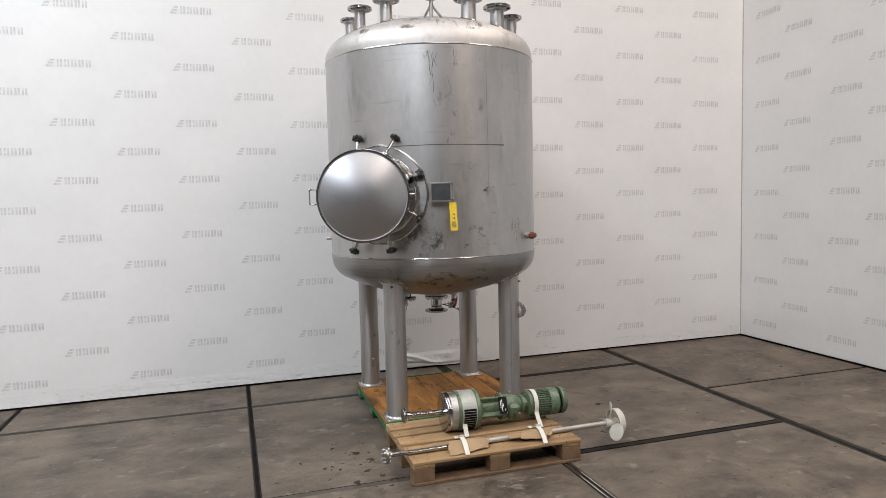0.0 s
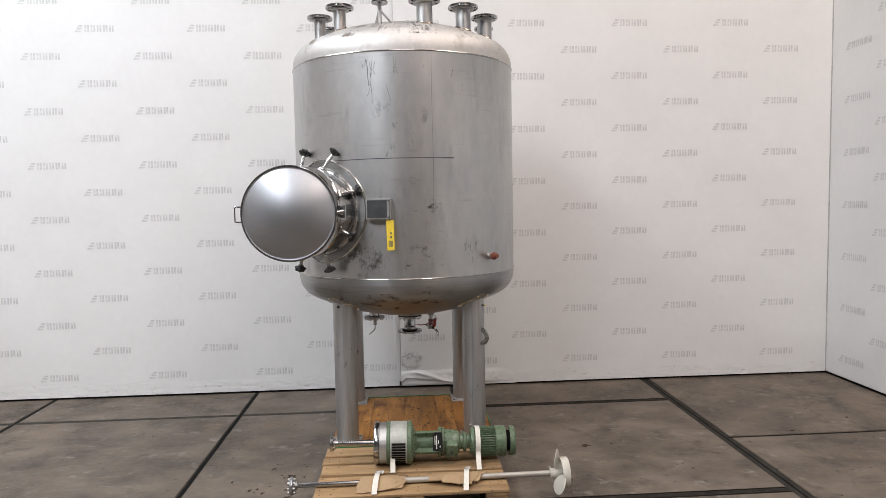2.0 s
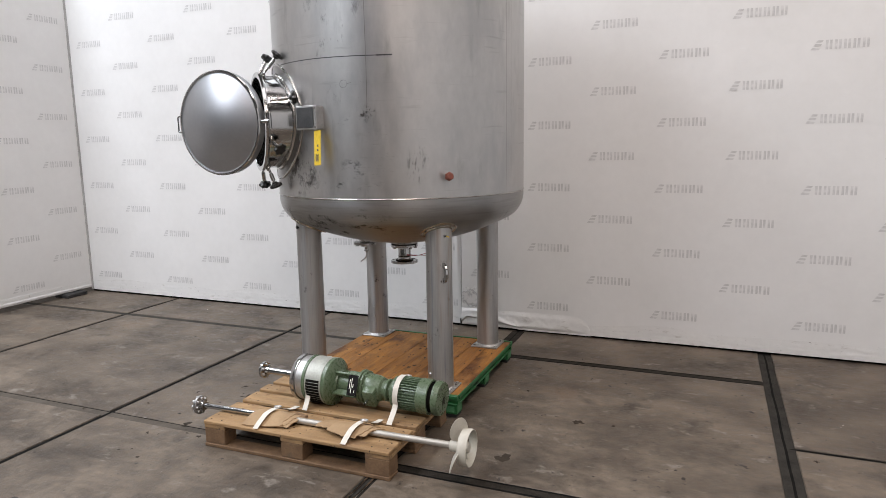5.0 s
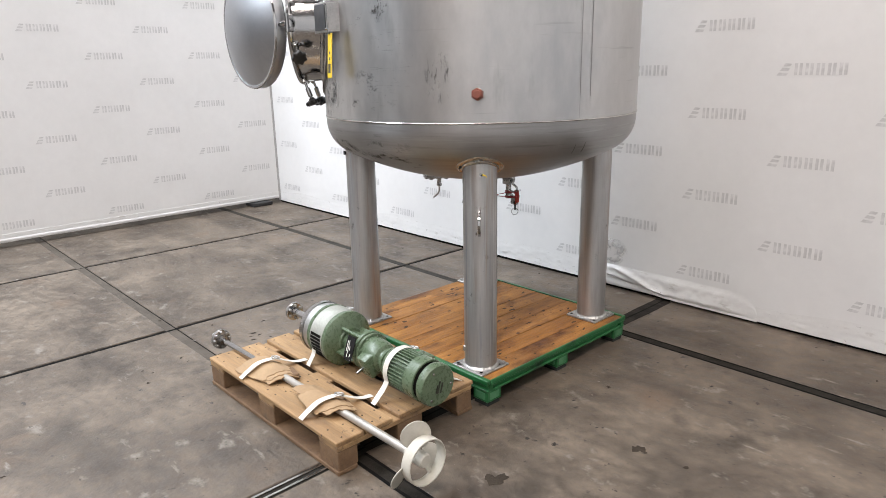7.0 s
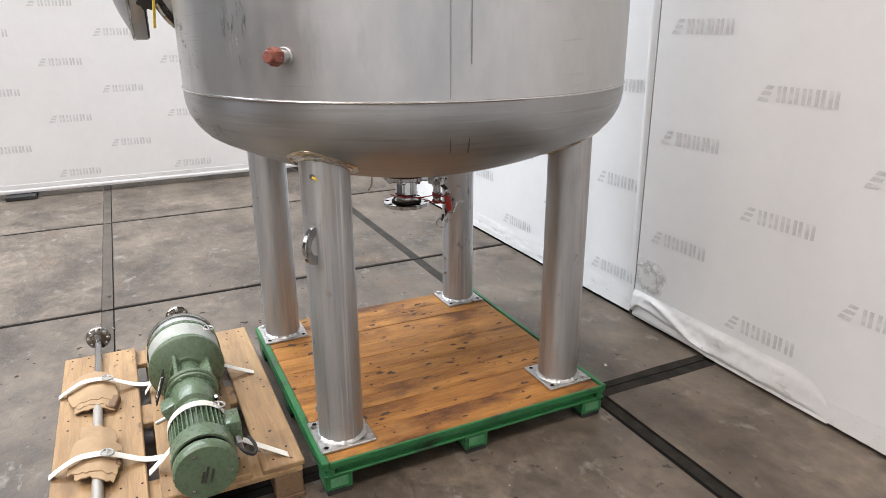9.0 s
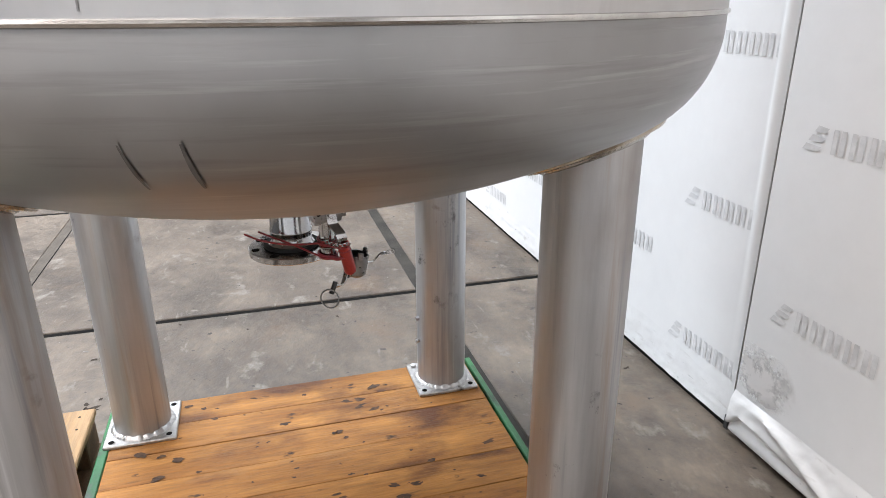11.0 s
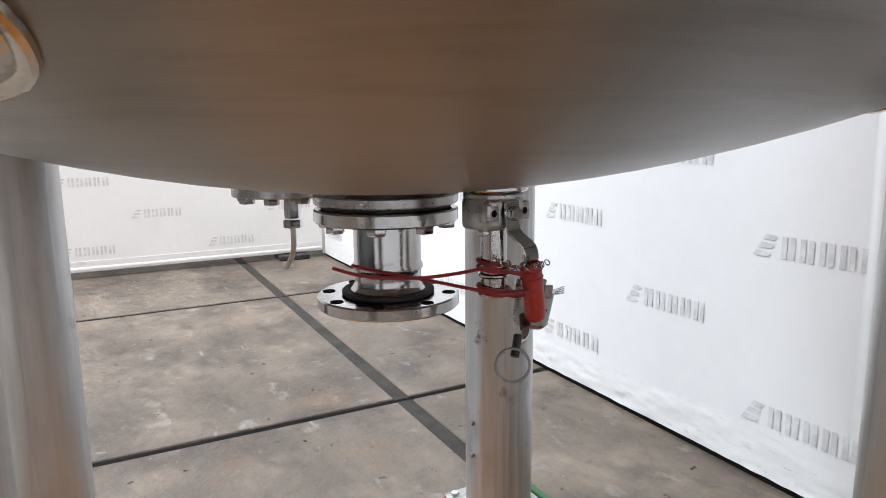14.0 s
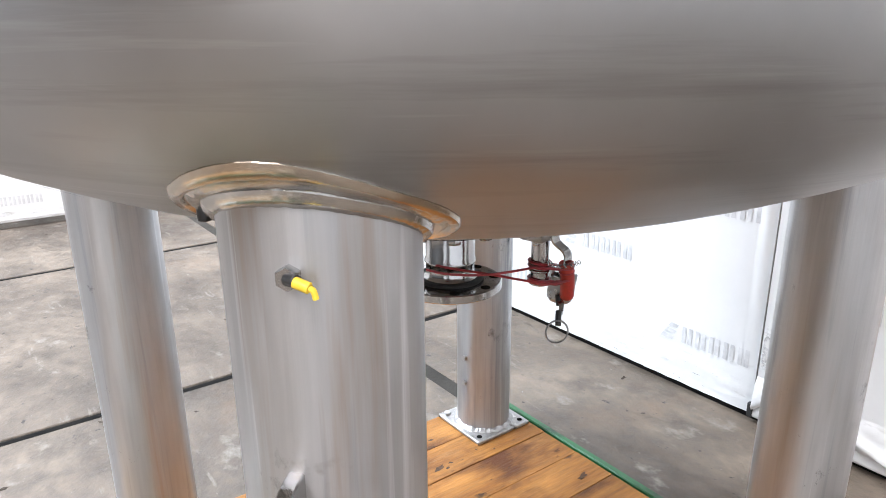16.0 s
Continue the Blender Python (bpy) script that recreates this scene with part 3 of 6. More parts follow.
def stripe(points, width, name, material, lift=0.0012):
    """A thin drawn line on the shell through (angle in degrees, z)."""
    bm = bmesh.new()
    pts = []
    for (a, z), (b, w) in zip(points, points[1:]):
        k = max(1, int(abs(b - a) / 2.0))
        pts += [(a + (b - a) * i / k, z + (w - z) * i / k) for i in range(k)]
    pts.append(points[-1])
    rows = []
    for i, (a, z) in enumerate(pts):
        p, q = pts[max(0, i - 1)], pts[min(len(pts) - 1, i + 1)]
        da, dz = radians(q[0] - p[0]) * R, q[1] - p[1]
        ln = math.hypot(da, dz)
        na, nz = -dz / ln * width / 2, da / ln * width / 2
        rows.append([bm.verts.new(on_shell(radians(a) + s * na / R, z + s * nz, lift)) for s in (-1, 1)])
    for a, b in zip(rows, rows[1:]):
        bm.faces.new((a[0], a[1], b[1], b[0]))
    return part(name, bm, material, tank, smooth=True)


def ang(x, y):
    return math.degrees(math.atan2(y - AY, x - AX))


# vertical weld line, marker line, drips and scuffs
av = ang(1.738, 4.475)
stripe([(av, 1.93), (av + 0.15, 2.2), (av - 0.1, 2.6), (av, HIGH)], 0.0025, "vertical_weld", M["seam"])
stripe([(-10.0, 1.495), (-10.0, 2.0), (-10.1, HIGH)], 0.0028, "vertical_weld", M["seam"])
stripe([(-14.2, LOW + 0.01), (-14.1, 1.5)], 0.0014, "vertical_weld", M["seam"])
stripe([(-14.1, 1.5), (-14.0, 2.1), (-14.1, HIGH)], 0.0022, "vertical_weld", M["seam"])
stripe([(ang(1.008, 4.652) + 2, 2.209), (ang(1.4, 4.47), 2.214), (ang(1.877, 4.519), 2.213)], 0.005, "marker_line", M["ink"])
stripe([(ang(1.80, 4.49), 2.213), (ang(1.885, 4.522), 2.214)], 0.008, "marker_line", M["ink"], 0.0016)


def drip(a, z, length, width, seed, branches=2):
    """A dark runnel down the shell that wanders and forks."""
    rnd = random.Random(seed)
    k, pts, x = 9, [], a
    for i in range(k + 1):
        pts.append((x, z - length * i / k))
        x += rnd.uniform(-0.35, 0.45)
    stripe(pts, width, "drip_stain", M["drip"])
    for _ in range(branches):
        i = rnd.randint(1, k - 2)
        x, zz, q = pts[i][0], pts[i][1], []
        s = rnd.choice((-1, 1))
        for j in range(5):
            q.append((x, zz))
            x += s * rnd.uniform(0.1, 0.55)
            zz -= length * rnd.uniform(0.03, 0.09)
        stripe(q, width * 0.7, "drip_stain", M["drip"])


a0 = ang(1.315, 4.488)
for da, z, ln, w, sd, br in ((-0.6, 2.87, 0.17, 0.004, 1, 1), (0.5, 2.86, 0.28, 0.0028, 2, 1), (1.6, 2.87, 0.1, 0.003, 3, 0), (3.2, 2.86, 0.09, 0.003, 4, 0), (8.2, 2.70, 0.14, 0.002, 5, 0),
                             (39, 2.81, 0.05, 0.003, 7, 0), (44, 2.72, 0.05, 0.002, 9, 0)):
    drip(a0 + da, z, ln, w, sd, br)
am = ang(1.492, 4.457)
for q in ([(am - 0.5, 2.89), (am - 0.6, 2.84)], [(am + 0.7, 2.89), (am + 0.7, 2.84)], [(am - 0.6, 2.84), (am, 2.832), (am + 0.7, 2.84)],
          [(am - 0.8, 2.81), (am + 0.2, 2.825), (am + 0.9, 2.805)], [(am - 0.7, 2.785), (am + 0.3, 2.80), (am + 1.2, 2.78)], [(am - 0.4, 2.815), (am - 0.2, 2.775)]):
    stripe(q, 0.0026, "chalk_mark", M["drip"])
ca_, cz_ = av - 9.5, 2.06
stripe([(ca_ + 1.5 * math.cos(math.tau * i / 16), cz_ + 0.022 * math.sin(math.tau * i / 16)) for i in range(17)], 0.0016, "chalk_mark", M["seam"])
stripe([(ca_ + 1.5, cz_), (ca_ + 3.4, cz_ + 0.006)], 0.002, "chalk_mark", M["seam"])
for k in range(8):
    rnd = random.Random(k)
    a, z = av + rnd.gauss(0, 0.6), 1.895 + rnd.gauss(0, 0.015)
    stripe([(a, z), (a + rnd.uniform(-0.5, 0.5), z - rnd.uniform(0.005, 0.02))], 0.003, "scuff", M["seam"])


def patch(name, angle, z, half_angle, half_h, colour, metal, rough, scale, cut, stretch=(1, 1, 1), lift=0.0008):
    """A smear lying on the shell."""
    bm = bmesh.new()
    n_ = 16
    rows = [[bm.verts.new(on_shell(radians(angle + half_angle * (2 * i / n_ - 1)), z + half_h * (2 * j / 6 - 1), lift)) for j in range(7)] for i in range(n_ + 1)]
    for a, b in zip(rows, rows[1:]):
        for j in range(6):
            bm.faces.new((a[j], a[j + 1], b[j + 1], b[j]))
    w = R * math.sin(radians(half_angle))
    mat = smear(name, colour, metal, rough, on_shell(radians(angle), z), (w, w, half_h), scale, cut, stretch)
    part(name, bm, mat, tank)


DARK, PALE = (0.1, 0.095, 0.09), (0.62, 0.61, 0.6)
# x, y, z, half angle, half height, grain, cut, stretch round and up
OLD_GREASE = ((1.25, 4.52, 1.56, 15, 0.2, 10, 0.5, 1, 0.7), (1.5, 4.46, 1.48, 11, 0.1, 12, 0.6, 0.7, 1.2), (2.0, 4.58, 1.60, 5, 0.13, 20, 0.53, 1.5, 0.35), (1.735, 4.475, 1.89, 4, 0.06, 26, 0.47, 1, 1),
              (1.315, 4.488, 2.84, 4.5, 0.1, 24, 0.56, 1.6, 0.4), (1.66, 4.46, 2.02, 4, 0.05, 20, 0.62, 1, 1), (1.6, 4.457, 1.84, 6, 0.05, 22, 0.61, 0.7, 1.6))
FAINT_GREASE = ((1.7, 4.468, 1.6, 10, 0.2, 7, 0.54, 0.8, 1.4), (1.83, 4.5, 1.66, 7.5, 0.2, 26, 0.62, 0.25, 4), (1.5, 4.46, 2.3, 24, 0.4, 5, 0.58, 1.2, 0.6), (1.95, 4.55, 2.75, 7, 0.14, 12, 0.64, 1.6, 0.4), (1.75, 4.48, 2.82, 6, 0.1, 16, 0.62, 2, 0.3),
              (0.95, 4.70, 2.55, 16, 0.3, 8, 0.66, 1.2, 0.4), (2.15, 4.70, 2.0, 14, 0.5, 6, 0.64, 1.6, 0.3))
BARE_SCUFFS = ((1.30, 4.49, 1.53, 9, 0.11, 22, 0.56, 1, 0.7), (1.74, 4.475, 1.56, 7, 0.16, 60, 0.6, 0.08, 4), (2.0, 4.58, 1.56, 4, 0.12, 30, 0.57, 1.5, 0.5))
layer = 0
for rows_, colour, metal in ((OLD_GREASE, DARK, 0.6), (FAINT_GREASE, (0.24, 0.24, 0.245), 0.95), (BARE_SCUFFS, PALE, 0.3)):
    for x, y, z, ha, hh, sc, cut, around, upward in rows_:
        layer += 1
        patch("smear", ang(x, y), z, ha, hh, colour, metal, 0.55, sc, cut, (around, around, upward), 0.0006 + 0.00012 * layer)

# legs
LEG, LEG_R = 0.484, 0.083
LEG_OFF = {(1, -1): (-0.0083, -0.0123), (1, 1): (-0.012, -0.0018), (-1, -1): (0.0092, -0.017), (-1, 1): (-0.0015, -0.0048)}     # how far each leg was welded off its square
for sx, sy in ((-1, -1), (-1, 1), (1, 1), (1, -1)):
    lx, ly = AX + sx * LEG + LEG_OFF[sx, sy][0], AY + sy * LEG + LEG_OFF[sx, sy][1]
    leg = part("leg", lathe([(LEG_R, 0.157), (LEG_R, 1.24)], 64, Matrix.Translation((lx, ly, 0))), M["pipe"], tank, "brushed stainless tube leg")
    part("foot_plate", box(lx - 0.104, lx + 0.104, ly - 0.104, ly + 0.104, 0.145, 0.157, 0.003), M["foot"], leg, "square steel base plate with bolt holes")
    lumps, n = [], 120        # a hand-laid weld, lumpy and uneven in width
    for i in range(n):
        a = math.tau * i / n
        w = 0.0085 * (1 + 0.5 * noise.noise(Vector((5 * math.cos(a), 5 * math.sin(a), lx - ly))) + 0.3 * noise.noise(Vector((19 * math.cos(a), 19 * math.sin(a), lx))))
        lumps.append([(lx + (LEG_R + d * w) * math.cos(a), ly + (LEG_R + d * w) * math.sin(a), 0.1565 + h * w) for d, h in ((-0.1, 1.3), (0.5, 1.0), (0.95, 0.55), (1.3, 0.0))])
    bm = bmesh.new()
    lumps = [[bm.verts.new(p) for p in row_] for row_ in lumps]
    for i in range(n):
        a, b = lumps[i], lumps[(i + 1) % n]
        for j in range(3):
            bm.faces.new((a[j], a[j + 1], b[j + 1], b[j]))
    part("foot_weld", bm, M["dull"], leg)
    for bx, by in ((-1, -1), (-1, 1), (1, 1), (1, -1)):
        c = (lx + bx * 0.082, ly + by * 0.082, 0.1575)
        if (bx + by + sx) % 3:
            part("bolt_hole", lathe([(0, 0.0006), (0.009, 0.0006)], 14, Matrix.Translation(c)), M["black"], leg)
        else:
            part("bolt", hexnut(c, (0, 0, 1), 0.011, 0.008), M["dull"], leg)
    # pad and weld between leg and bottom head
    def bead(name, r, tube_r, drop, mat):
        """A rounded bead that follows the head round the leg."""
        bm = bmesh.new()
        n = 160
        rows_ = []
        ripple = [1 + 0.04 * math.sin(math.tau * i * 53 / n) + 0.08 * noise.noise(Vector((7 * math.cos(math.tau * i / n), 7 * math.sin(math.tau * i / n), lx + ly))) for i in range(n)]
        for k in range(9):
            ph = math.tau * k / 9
            row_ = []
            for i in range(n):
                th, thick = math.tau * i / n, tube_r * (ripple[i] if tube_r < 0.012 else 0.5 + 0.5 * ripple[i])
                x, y = lx + (r + thick * math.cos(ph)) * math.cos(th), ly + (r + thick * math.cos(ph)) * math.sin(th)
                row_.append(bm.verts.new((x, y, head_low(x, y) - drop + thick * math.sin(ph))))
            rows_.append(row_)
        for k in range(9):
            for i in range(n):
                bm.faces.new((rows_[k][i], rows_[k][(i + 1) % n], rows_[(k + 1) % 9][(i + 1) % n], rows_[(k + 1) % 9][i]))
        part(name, bm, mat, leg)

    bead("leg_pad", 0.096, 0.016, -0.0105, M["weld"])
    bead("leg_pad_weld", 0.109, 0.0058, 0.001, M["heat"])
    bead("leg_weld", LEG_R + 0.001, 0.0085, 0.005, M["weld"])
    # smudges on the tube
    for k, (az, z, half, sc, cut) in enumerate((((-40 if sx < 0 else -65), 0.72, 0.36, 11 if sx < 0 < sy else 13, (0.59 if sx < 0 < sy else 0.62)), ((-95 if sx < 0 else 10), 0.45, 0.25, 18, 0.68))):
        grid = bmesh.new()
        cols = [[grid.verts.new((lx + (LEG_R + 0.0008 + 0.0003 * k) * math.cos(radians(az + 70 * (i / 8 - 1))), ly + (LEG_R + 0.0008 + 0.0003 * k) * math.sin(radians(az + 70 * (i / 8 - 1))), zz))
                 for zz in (z - half, z, z + half)] for i in range(17)]
        for p, q in zip(cols, cols[1:]):
            for j in range(2):
                grid.faces.new((p[j], p[j + 1], q[j + 1], q[j]))
        ca = radians(az)
        part("smudge", grid, smear("leg_smudge", (0.2, 0.18, 0.165), 0.8, 0.5, (lx + LEG_R * math.cos(ca) + 0.001 * sy, ly + LEG_R * math.sin(ca), z), (0.14, 0.14, half), sc, cut, (1, 1, 0.7)), leg)
    if (sx, sy) == (1, -1):
        out = Vector((0.663, -0.749, 0)).normalized()
        # half-round lifting lug
        bm = bmesh.new()
        prof = [(math.cos(a), math.sin(a)) for a in [-math.pi / 2 + math.pi * i / 14 for i in range(15)]]
        mid = Vector((lx, ly, 0.918)) + out * (LEG_R - 0.004)
        across = Vector((-out.y, out.x, 0)) * 0.007
        rings_ = []
        for c, s in prof:
            o = mid + out * 0.07 * c + Vector((0, 0, 0.066 * s))
            i_ = mid + out * 0.036 * c + Vector((0, 0, 0.034 * s))
            rings_.append([bm.verts.new(v) for v in (o - across, o + across, i_ + across, i_ - across)])
        for a, b in zip(rings_, rings_[1:]):
            for k in range(4):
                bm.faces.new((a[k], a[(k + 1) % 4], b[(k + 1) % 4], b[k]))
        bm.faces.new(rings_[0]), bm.faces.new(rings_[-1])
        bmesh.ops.bevel(bm, geom=bm.edges[:], offset=0.0015, segments=1, affect="EDGES")
        part("lifting_lug", bm, M["bright"], leg, "half-round steel lug welded to the leg")
        # earthing stud with a yellow cap
        e = Vector((0.73, -0.68, 0)).normalized()
        c = Vector((lx, ly, 1.148)) + e * LEG_R
        part("earth_stud", hexnut(c - e * 0.002, e, 0.0095, 0.010), M["bright"], leg)
        tip = Vector((0.65, 0.72, -0.12)).normalized()
        part("stud_collar", rod(c + e * 0.006, c + e * 0.014 + tip * 0.01 + Vector((0, 0, 0.002)), 0.005), M["knob"], leg)
        part("stud_cap", rod(c + e * 0.014 + tip * 0.008 + Vector((0, 0, 0.002)), c + e * 0.017 + tip * 0.02, 0.0043), M["yellow"], leg, "yellow plastic cap")
        part("stud_tail", tube([c + e * 0.017 + tip * 0.018, c + e * 0.018 + tip * 0.023, c + e * 0.017 + tip * 0.024 + Vector((0, 0, -0.007))], 0.0024), M["yellow"], leg)
        part("leg_bracket", box(lx - 0.05, lx - 0.034, ly - LEG_R + 0.002, ly - LEG_R + 0.03, 0.235, 0.265, 0.004), M["dull"], leg, "small steel clip")
        part("pad_plug", rod((lx - 0.055, ly - 0.078, head_low(lx - 0.055, ly - 0.078) - 0.013), (lx - 0.055, ly - 0.078, head_low(lx - 0.055, ly - 0.078)), 0.006), M["knob"], leg, "small black plug in the pad")
    if (sx, sy) == (-1, 1):
        for z in (0.314, 0.398):
            c = Vector((lx, ly, z)) + Vector((0.15, -1, 0)).normalized() * (LEG_R - 0.002)
            part("stud", hexnut(c, (0.15, -1, 0), 0.008, 0.012), M["dull"], leg)
    if (sx, sy) == (-1, -1):
        c = Vector((lx, ly, 1.17)) + Vector((-0.4, -0.9, 0)).normalized() * (LEG_R - 0.002)
        part("stud", hexnut(c, (-0.4, -0.9, 0), 0.011, 0.014), M["knob"], leg)

# nozzles on the top head: plan place, flange top, flange and pipe radius
F0 = radians(-106.8)


for nx, ny, zt, fr, pr in ((1.711, 4.753, 3.347, 0.113, 0.057), (1.998, 4.878, 3.333, 0.11, 0.055), (2.174, 5.031, 3.30, 0.1, 0.054), (2.228, 5.5, 3.34, 0.08, 0.042),
                           (1.102, 4.887, 3.335, 0.102, 0.044), (0.937, 5.078, 3.312, 0.095, 0.042), (0.952, 5.583, 3.354, 0.085, 0.042)):
    base = min(head_top(nx + dx * pr, ny + dy * pr) for dx in (-1, 1) for dy in (-1, 1)) - 0.01
    noz = part("nozzle", lathe([(pr, base), (pr, zt - 0.004), (pr - 0.006, zt - 0.004), (pr - 0.006, base)], 40, Matrix.Translation((nx, ny, 0))), M["pipe"], tank,
               "short flanged pipe stub welded on the top")
    bm = bmesh.new()
    rr = []
    for k in range(6):
        ph = math.tau * k / 6
        rr.append([bm.verts.new((nx + (pr + 0.006 * math.cos(ph)) * math.cos(math.tau * i / 36), ny + (pr + 0.006 * math.cos(ph)) * math.sin(math.tau * i / 36),
                                 head_top(nx + pr * math.cos(math.tau * i / 36), ny + pr * math.sin(math.tau * i / 36)) + 0.004 + 0.006 * math.sin(ph))) for i in range(36)])
    for k in range(6):
        for i in range(36):
            bm.faces.new((rr[k][i], rr[k][(i + 1) % 36], rr[(k + 1) % 6][(i + 1) % 36], rr[(k + 1) % 6][i]))
    part("nozzle_weld", bm, M["heat"], noz)
    part("flange", ring((nx, ny, zt - 0.009), (0, 0, 1), pr - 0.006, fr, 0.018, 56), M["bright"], noz)
    part("lap_ring", ring((nx, ny, zt - 0.024), (0, 0, 1), pr - 0.001, pr + 0.022, 0.012, 40), M["dull"], noz)
    for i in range(8):
        a = math.tau * (i + 0.5) / 8
        rb = (fr + pr) / 2 + 0.008
        part("bolt_hole", lathe([(0, 0), (0.009, 0)], 12, Matrix.Translation((nx + rb * math.cos(a), ny + rb * math.sin(a), zt + 0.0008))), M["black"], noz)
        part("bolt_hole", lathe([(0, 0), (0.009, 0)], 12, Matrix.Translation((nx + rb * math.cos(a), ny + rb * math.sin(a), zt - 0.0188))), M["black"], noz)


def head_patch(angle, half_angle, r0, r1, colour, metal, scale, cut, stretch, lift):
    """A smear lying on the top head, from the radius r0 to r1."""
    bm = bmesh.new()
    grid = []
    for i in range(17):
        a = radians(angle + half_angle * (2 * i / 16 - 1))
        grid.append([bm.verts.new((AX + r * math.cos(a), AY + r * math.sin(a), APEX - dish(r) + lift)) for r in [r0 + (r1 - r0) * j / 10 for j in range(11)]])
    for p, q in zip(grid, grid[1:]):
        for j in range(10):
            bm.faces.new((p[j], p[j + 1], q[j + 1], q[j]))
    r, a = (r0 + r1) / 2, radians(angle)
    c = (AX + r * math.cos(a), AY + r * math.sin(a), APEX - dish(r))
    mat = smear("head_smear", colour, metal, 0.55, c, (max(0.12, r * radians(half_angle) * 1.1), 0.26, 0.2), scale, cut, stretch)
    part("smear", bm, mat, tank)


for k, (angle, ha, col, me, sc, cut, st) in enumerate(((-79, 6, (0.14, 0.13, 0.115), 0.75, 16, 0.5, (2.2, 0.5, 0.5)), (-100, 9, (0.22, 0.195, 0.165), 0.75, 12, 0.53, (1.5, 0.6, 0.6)),
                                                       (-122, 12, (0.24, 0.2, 0.165), 0.8, 10, 0.53, (1.2, 1, 1)), (-150, 12, (0.24, 0.2, 0.165), 0.8, 9, 0.54, (1, 1, 1)),
                                                       (-52, 10, (0.24, 0.205, 0.17), 0.8, 11, 0.53, (1.4, 0.8, 0.8)), (-30, 8, (0.2, 0.175, 0.15), 0.8, 12, 0.53, (1, 1, 1)),
                                                       (-88, 14, (0.7, 0.69, 0.67), 0.6, 9, 0.52, (2, 0.5, 0.5)))):
    head_patch(angle, ha, 0.6, 0.852, col, me, sc, cut, st, 0.0012 + 0.0003 * k)


def low_patch(angle, half_angle, r0, r1, colour, metal, scale, cut, stretch, lift):
    """A smear lying on the bottom head, from the radius r0 to r1."""
    bm = bmesh.new()
    grid = []
    for i in range(17):
        a = radians(angle + half_angle * (2 * i / 16 - 1))
        grid.append([bm.verts.new((AX + (r + lift) * math.cos(a), AY + (r + lift) * math.sin(a), BOTTOM + LOW_DEEP * dish(r) - lift)) for r in [r0 + (r1 - r0) * j / 12 for j in range(13)]])
    for p, q in zip(grid, grid[1:]):
        for j in range(12):
            bm.faces.new((p[j], p[j + 1], q[j + 1], q[j]))
    r, a = (r0 + r1) / 2, radians(angle)
    c = (AX + r * math.cos(a), AY + r * math.sin(a), BOTTOM + LOW_DEEP * dish(r))
    part("smear", bm, smear("head_smear", colour, metal, 0.55, c, (max(0.12, r * radians(half_angle) * 1.1), 0.2, 0.2), scale, cut, stretch), tank)


for k, (angle, ha, r0, r1, col, me, sc, cut, st) in enumerate(((-103, 14, 0.62, 0.854, (0.1, 0.093, 0.086), 0.6, 11, 0.5, (1, 1, 1)), (-78, 12, 0.66, 0.854, (0.12, 0.11, 0.1), 0.75, 9, 0.53, (0.8, 1, 1.5)),
                                                (-128, 12, 0.66, 0.854, (0.1, 0.095, 0.09), 0.7, 9, 0.52, (1, 1, 1)))):
    low_patch(angle, ha, r0, r1, col, me, sc, cut, st, 0.001 + 0.0003 * k)
# two runnels on the bottom head, below the upright weld lines
for angle, wide in ((-13.7, 0.0035), (-9.7, 0.0055)):
    bm, ends = bmesh.new(), []
    for i in range(9):
        rr = 0.837 - 0.042 * i / 8
        a, w = radians(angle + 0.5 * (i / 8 - 0.5)), wide * (0.35 + 0.65 * math.sin(math.pi * (i + 1) / 10)) / 2
        ends.append([bm.verts.new((AX + (rr + 0.0016) * math.cos(a) - k * w * math.sin(a), AY + (rr + 0.0016) * math.sin(a) + k * w * math.cos(a), BOTTOM + LOW_DEEP * dish(rr) - 0.0016)) for k in (-1, 1)])
    for p, q in zip(ends, ends[1:]):
        bm.faces.new((p[0], p[1], q[1], q[0]))
    part("runnel", bm, M["drip"], tank)
# vent on its braces
vx, vy, vz = 1.396, 4.691, 3.315
vent = part("vent_pipe", rod((vx, vy, head_top(vx, vy) - 0.01), (vx, vy, vz - 0.012), 0.014), M["pipe"], tank, "thin vent pipe with two braces")
part("flange", ring((vx, vy, vz - 0.007), (0, 0, 1), 0.010, 0.058, 0.014, 40), M["bright"], vent)
for dx, dy in ((0.085, 0.01), (-0.03, 0.08)):
    part("brace", rod((vx + dx, vy + dy, head_top(vx + dx, vy + dy) - 0.005), (vx + dx * 0.08, vy + dy * 0.08, vz - 0.06), 0.009), M["pipe"], vent)

# plug with a rusty red cap
pa = radians(ang(2.169, 4.662))
stub = part("plug_stub", rod(on_shell(pa, 1.517, -0.01), on_shell(pa, 1.517, 0.05), 0.02), M["dull"], tank)
part("plug_pad", ring(on_shell(pa, 1.517, 0.003), on_shell(pa, 0) - on_shell(pa, 0, -1), 0.018, 0.028, 0.006, 32), M["steel"], stub)
cap_axis = on_shell(pa, 0, 1) - on_shell(pa, 0) + Vector((-0.1, -0.3, 0.15))
part("plug_cap", hexnut(on_shell(pa, 1.517, 0.028), cap_axis, 0.027, 0.034), M["cap"], stub, "rusty red six-sided cap")
part("plug_neck", rod(on_shell(pa, 1.517, 0.02), on_shell(pa, 1.517, 0.05) + cap_axis * 0.024, 0.018), M["cap"], stub)
sa = radians(-187)
part("side_stub", rod(on_shell(sa, 1.52, -0.01), on_shell(sa, 1.52, 0.04), 0.012), M["dull"], tank)

# ---- manhole ----
MC = Vector((AX, AY, MANZ)) + MAN * 0.985   # middle of the neck's mouth
NR = 0.292


